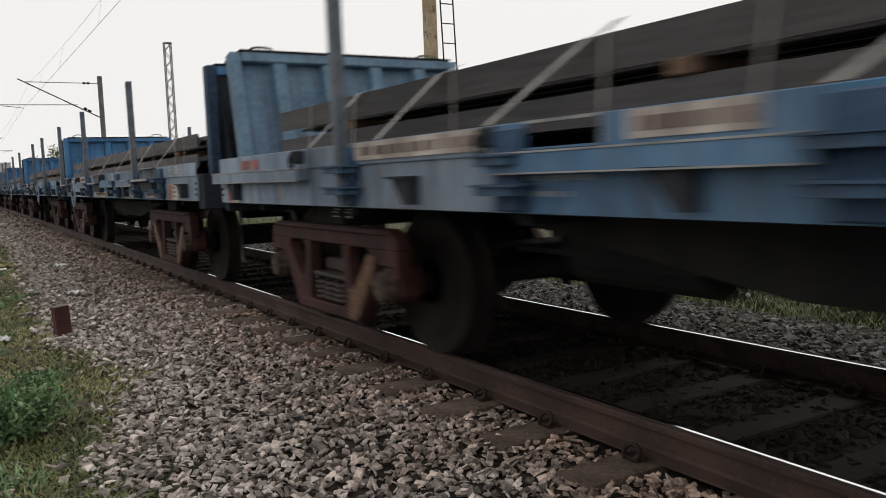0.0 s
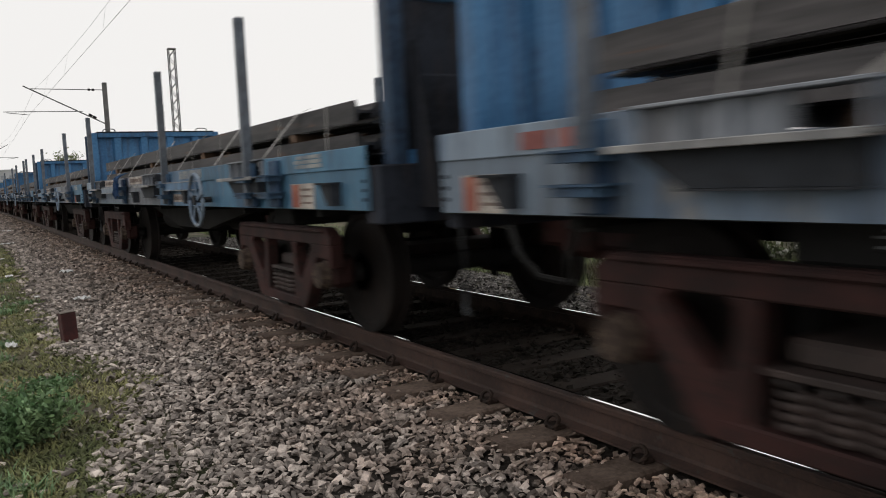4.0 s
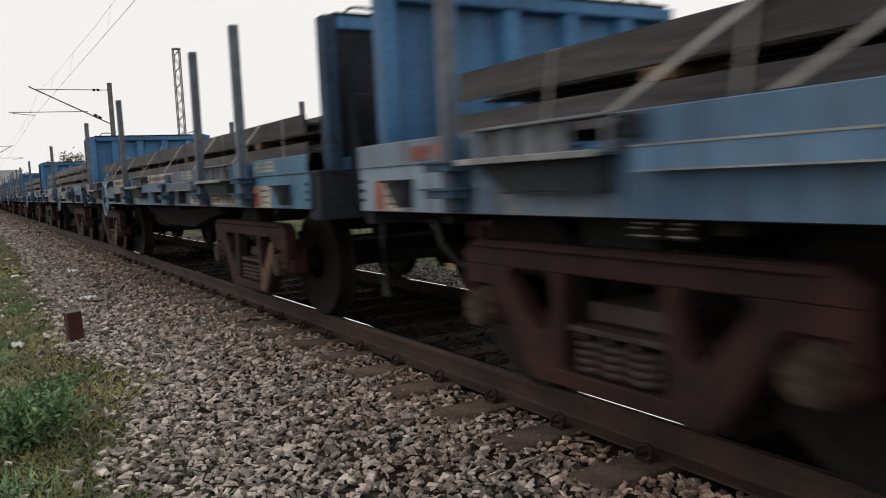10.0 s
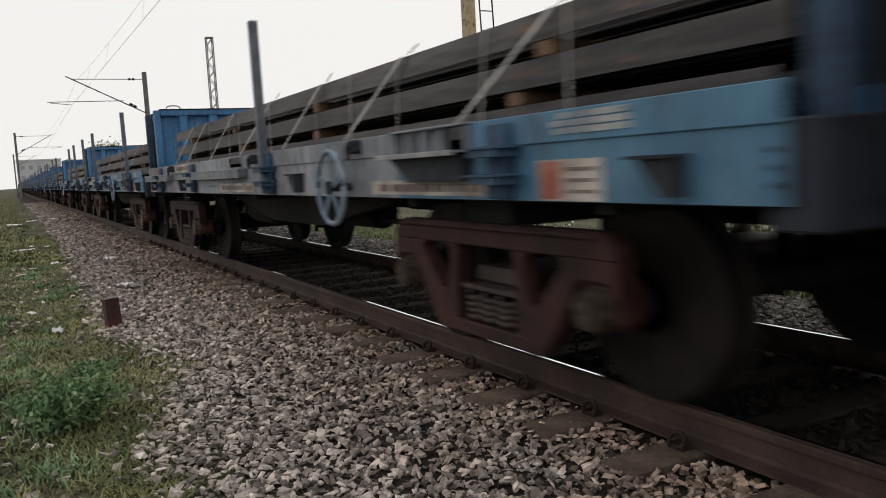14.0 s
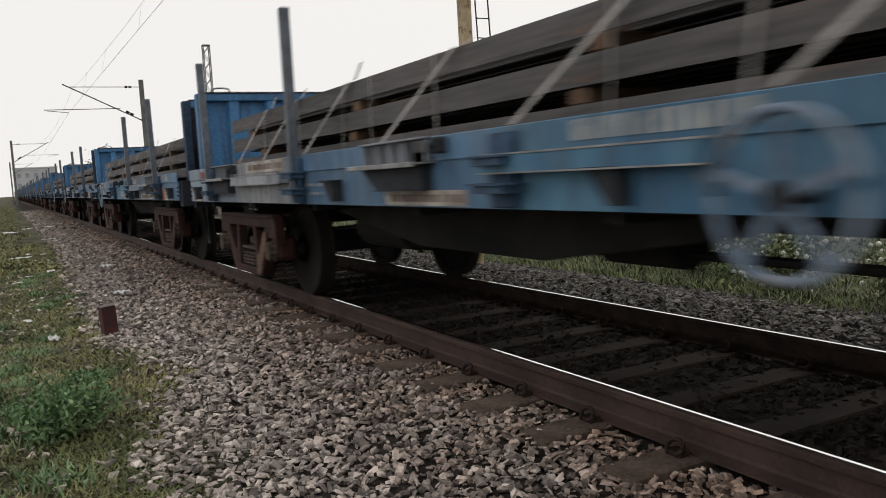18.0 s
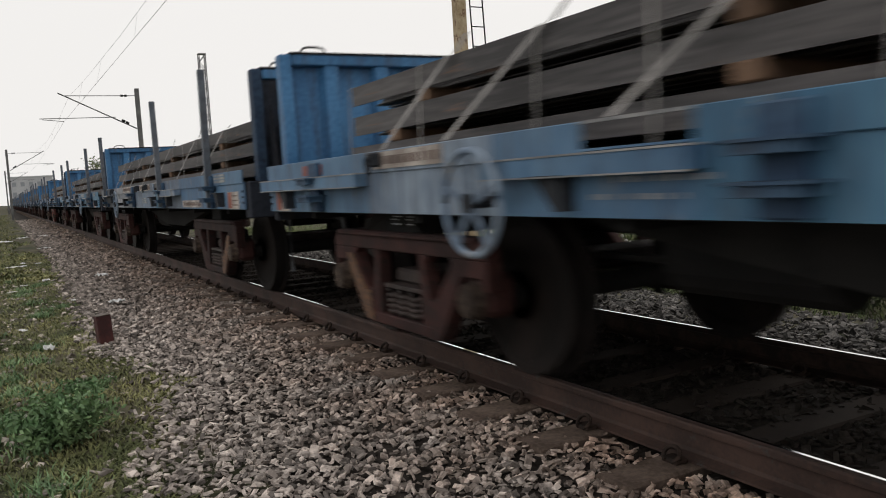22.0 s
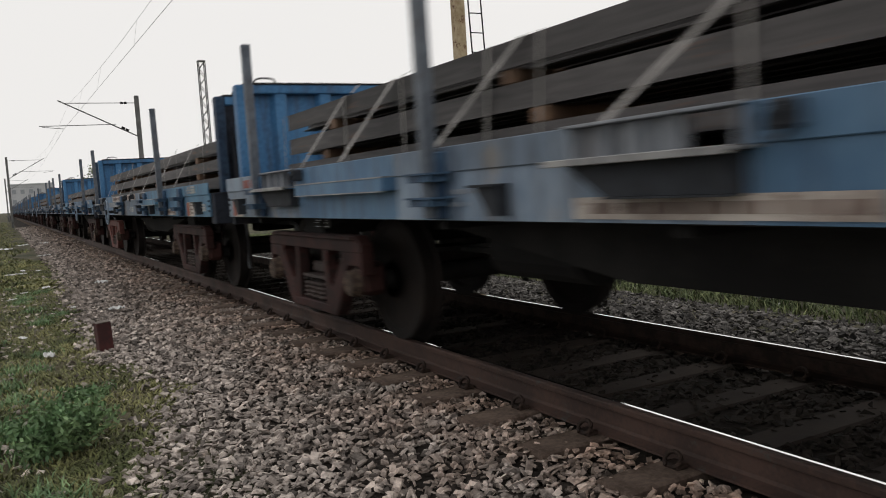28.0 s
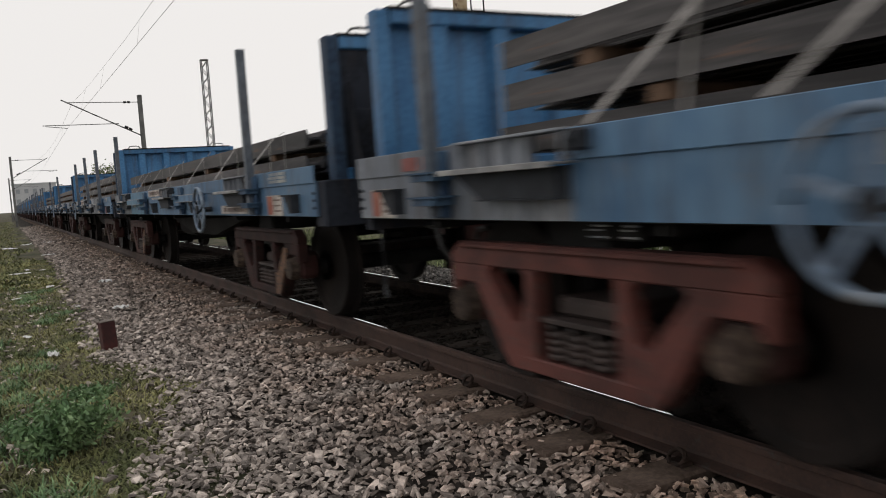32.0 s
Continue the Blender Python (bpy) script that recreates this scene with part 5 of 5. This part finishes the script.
def verge(g, n):
    y = 2.2 + 24 * g.uniform(0, 1, n) ** 1.5
    u = g.uniform(0, 1, n)
    x = verge_edge(y) + 0.16 - u ** 1.35 * (2.0 + 0.22 * y) + g.normal(0, 0.05, n)
    bare = np.sin(x * 5.1 + 1.3 * np.sin(y * 1.9)) * np.sin(y * 2.7 + 1.7 * np.sin(x * 2.3)) + 0.5 * np.sin(x * 13 + y * 7)
    thin = g.uniform(-1.2, 1.6, n) < bare + 0.55
    return np.stack([x, y, np.interp(x, [-4, -1.2, 0.2, 0.7, 1.3], [-0.12, -0.06, -0.05, -0.04, -0.022]) - 0.004], 1)[thin]


v, f = blades(190000, verge, 0.036, 1.6, 11, 0.0052)
soup("verge_grass", v, f, GRASS, "short dusty olive-green grass along the ballast", "grass")


def back_verge(g, n):
    y = g.uniform(-9, 2.3, n)
    x = verge_edge(y) + 0.16 - g.uniform(0, 1, n) * 3.2 + g.normal(0, 0.05, n)
    return np.stack([x, y, np.interp(x, [-4, -1.2, 0.2, 0.7, 1.3], [-0.12, -0.06, -0.05, -0.04, -0.022]) - 0.004], 1)


v, f = blades(45000, back_verge, 0.045, 1.4, 19, 0.008)
soup("verge_grass", v, f, GRASS, "short dusty olive-green grass further back along the line", "grass")


def far_verge(g, n):
    y = 17 + 120 * g.uniform(0, 1, n) ** 1.5
    x = 0.45 + 0.3 * np.sin(y * 0.8) - np.abs(g.normal(0, 1, n)) * (2.0 + 0.10 * y)
    return np.stack([x, y, np.interp(x, [-60, -12, -4, -1.2, 1], [-0.6, -0.25, -0.12, -0.06, -0.05]) - 0.01], 1)


v, f = blades(34000, far_verge, 0.085, 1.2, 17, 0.02)
soup("verge_grass", v, f, GRASS, "dusty grass further along the line", "grass")


def clumps(g, n):
    c = g.integers(0, 60, n)
    gg = np.random.default_rng(3)
    cy = 2.6 + 16 * gg.uniform(0, 1, 60) ** 1.4
    cx = 0.35 + 0.3 * np.sin(cy * 1.7) - np.abs(gg.normal(0, 0.8, 60))
    return np.stack([cx[c] + g.normal(0, 0.07, n), cy[c] + g.normal(0, 0.1, n), np.full(n, -0.065)], 1)


v, f = blades(9000, clumps, 0.075, 1.0, 12, 0.005)
soup("verge_grass", v, f, LEAF, "taller green grass tufts in the verge", "grass")


def far_side(g, n):
    y = 0 + 34 * g.uniform(0, 1, n)
    x = 6.85 + 0.2 * np.sin(y * 0.9) + np.abs(g.normal(0, 1, n)) * 2.2
    return np.stack([x, y, np.interp(x, [6.6, 7.7], [-0.12, -0.22])], 1)


v, f = blades(26000, far_side, 0.15, 1.1, 13, 0.007)
soup("far_verge_grass", v, f, FAR_LEAF, "tall green grass beyond the track", "grass")


def plant(name, x, y, z, r, h, n, mat, label, seed, flowers=0):
    g = np.random.default_rng(seed)
    p = thing(name, label, "plant", m=pose(x, y, z))
    bm = bmesh.new()
    tips = []
    for i in range(16):
        a, q = g.uniform(0, 6.28), g.uniform(0.2, 1) * r
        t = (q * math.cos(a), q * math.sin(a), h * g.uniform(0.5, 1.0))
        rod(bm, (t[0] * 0.15, t[1] * 0.15, 0), t, 0.006, 0.003, 5)
        tips += [tuple(c * s for c in t) for s in (0.45, 0.62, 0.8, 1.0)]
    tagged(part("stem", bm, LEAF, p), kind="stuff")
    v, f = leaves(tips, 0.022 * (h / 0.3) ** 0.5, n, np.array([0.05, 0.05, 0.035]) * (h / 0.3), seed)
    me = bpy.data.meshes.new("foliage")
    me.from_pydata(v, [], f)
    me.materials.append(mat)
    o = hung("foliage", me, p)
    if flowers:
        bm = bmesh.new()
        for i in range(flowers):
            t = tips[g.integers(0, len(tips))]
            c = Vector(t) + Vector(g.normal(0, 0.05 * h / 0.3, 3))
            bmesh.ops.create_icosphere(bm, subdivisions=1, radius=0.021 * (h / 0.5) ** 0.5, matrix=Matrix.Translation(c))
        part("blossom", bm, PETAL, p)
    return p


plant("verge_bush", 0.17, 5.3, -0.06, 0.40, 0.31, 60, LEAF, "low bright green weed bush in the verge", 21)
plant("verge_bush", 0.45, 6.7, -0.07, 0.22, 0.13, 22, LEAF, "small green weed at the ballast's edge", 22)
plant("verge_bush", -0.75, 6.6, -0.07, 0.3, 0.16, 22, LEAF, "small green weed in the verge", 23)
for i, (x, y, r, h) in enumerate(((7.7, 6.2, 0.7, 1.0), (8.2, 7.6, 0.8, 1.2), (7.6, 4.6, 0.6, 0.9), (8.0, 3.4, 0.7, 1.0), (8.6, 9.4, 0.8, 1.1), (8.4, 12.5, 0.9, 1.0))):
    plant("flowering_weed", x, y, -0.27, r, h, 26, FAR_LEAF, "tall green weed with small white flowers beyond the track", 31 + i, 120)

p = thing("far_tree", "thin hazy tree far behind the train", "tree", m=pose(15.0, 150, -0.8))
bm = bmesh.new()
rod(bm, (0, 0, 0), (0.2, 0, 4.5), 0.22, 0.12, 8)
g = np.random.default_rng(5)
tips = []
for i in range(14):
    a = g.uniform(0, 6.28)
    t = (2.6 * g.uniform(0.3, 1) * math.cos(a), 2.6 * g.uniform(0.3, 1) * math.sin(a), g.uniform(6, 9.0))
    rod(bm, (0.1, 0, g.uniform(2.5, 4.4)), t, 0.07, 0.02, 5)
    tips += [t, tuple(c * 0.9 for c in t)]
part("trunk", bm, BARK, p)
v, f = leaves(tips, 0.22, 40, np.array([0.6, 0.6, 0.5]), 6)
me = bpy.data.meshes.new("crown")
me.from_pydata(v, [], f)
me.materials.append(FAR_LEAF)
hung("crown", me, p)

# ---------------------------------------------------------------- small things in the verge
bm = bmesh.new()
box(bm, -0.07, 0.07, -0.055, 0.055, -0.12, 0.27, 0.008)
o = thing("marker_post", "short maroon painted concrete marker post with a chipped pale top", "marker post", m=pose(0.775, 8.62, 0, 1.5, -3, 12))
part("shaft", bm, POST_RED, o)
bm = bmesh.new()
box(bm, -0.072, 0.072, -0.057, 0.057, 0.271, 0.278, 0.002)
part("top_face", bm, CONCRETE, o)


def scrap(x, y, w, d, h, seed, label):
    g = np.random.default_rng(seed)
    a0 = g.uniform(0, 6)
    bm = bmesh.new()
    n = 7
    gr = [[bm.verts.new(((i / (n - 1) - 0.5) * w, (j / (n - 1) - 0.5) * d, 0.005 + h * (0.5 + 0.35 * math.sin(2.1 * i + a0) * math.cos(1.7 * j + a0) + g.normal(0, 0.08)))) for i in range(n)] for j in range(n)]
    for j in range(n - 1):
        for i in range(n - 1):
            if (i in (0, n - 2) and j in (0, n - 2)):
                continue
            bm.faces.new((gr[j][i], gr[j][i + 1], gr[j + 1][i + 1], gr[j + 1][i]))
    loose = [q for q in bm.verts if not q.link_faces]
    bmesh.ops.delete(bm, geom=loose, context="VERTS")
    bmesh.ops.solidify(bm, geom=bm.faces[:], thickness=0.004)
    single("litter_scrap", bm, WHITE, label, "litter", "litter in the verge", m=pose(x, y, 0.012 if x > 0.7 else -0.03, 0, 0, g.uniform(0, 180)))


for i, (x, y, w, d, h) in enumerate(((1.46, 15.8, 0.26, 0.18, 0.09), (1.22, 11.5, 0.20, 0.15, 0.08), (0.27, 8.7, 0.17, 0.10, 0.06), (0.07, 10.3, 0.17, 0.06, 0.02), (0.0, 15.0, 0.22, 0.06, 0.02), (-0.35, 19, 0.3, 0.08, 0.03), (0.3, 22, 0.35, 0.1, 0.03), (0.75, 12.4, 0.08, 0.06, 0.03), (0.2, 16, 0.12, 0.06, 0.02), (0.62, 21.5, 0.2, 0.08, 0.03), (-0.7, 27, 0.4, 0.1, 0.03), (2.6, 9.9, 0.10, 0.05, 0.02), (0.61, 38.5, 0.7, 0.25, 0.06), (-0.06, 35.3, 0.8, 0.3, 0.08), (1.42, 38.0, 0.6, 0.3, 0.06), (0.13, 20.8, 0.45, 0.15, 0.05), (0.58, 16.6, 0.3, 0.12, 0.04), (0.99, 27.6, 0.4, 0.2, 0.05))):
    scrap(x, y, w, d, h, 50 + i, "crumpled white scrap of plastic or paper on the ground")


# ---------------------------------------------------------------- what moves
def motions():
    times = [i * 1.0 for i in range(0, 33)]
    roll_dt = 4 / FPS
    for k, w in wagons.items():
        y0 = FIRST_END - HALF + PITCH * k
        up = RAIL_TOP + LIFT.get(k, 0.008)
        walk(w, [(t, pose(MID, y0 - travelled(t), up)) for t in times])
        walk(loads[k], [(t, pose(MID, y0 - travelled(t), up + 1.235)) for t in times])
        if k == 2:
            walk(cloth, [(t, pose(MID - SIDE - 0.08, y0 + HALF - CLOTH_AT - travelled(t), RAIL_TOP + 1.446)) for t in times])
        # the wheels roll while their wagon is near
        near = [i * roll_dt for i in range(0, 241) if -12 < y0 - travelled(i * roll_dt) < 26]
        if len(near) < 3:
            continue
        for c in [c for c in w.children if c.name.startswith("wheelset")]:
            y, h = c.matrix_basis.translation.y, c.matrix_basis.translation.z
            rows = [(t, pose(0, y, h, math.degrees(travelled(t) - travelled(near[0])) / 0.5, 0, 0)) for t in near]
            if near[0] > 0:
                rows = [(0.0, pose(0, y, h))] + rows
            if near[-1] < SECONDS - 0.05:
                rows = rows + [(SECONDS, rows[-1][1])]
            walk(c, rows)


motions()
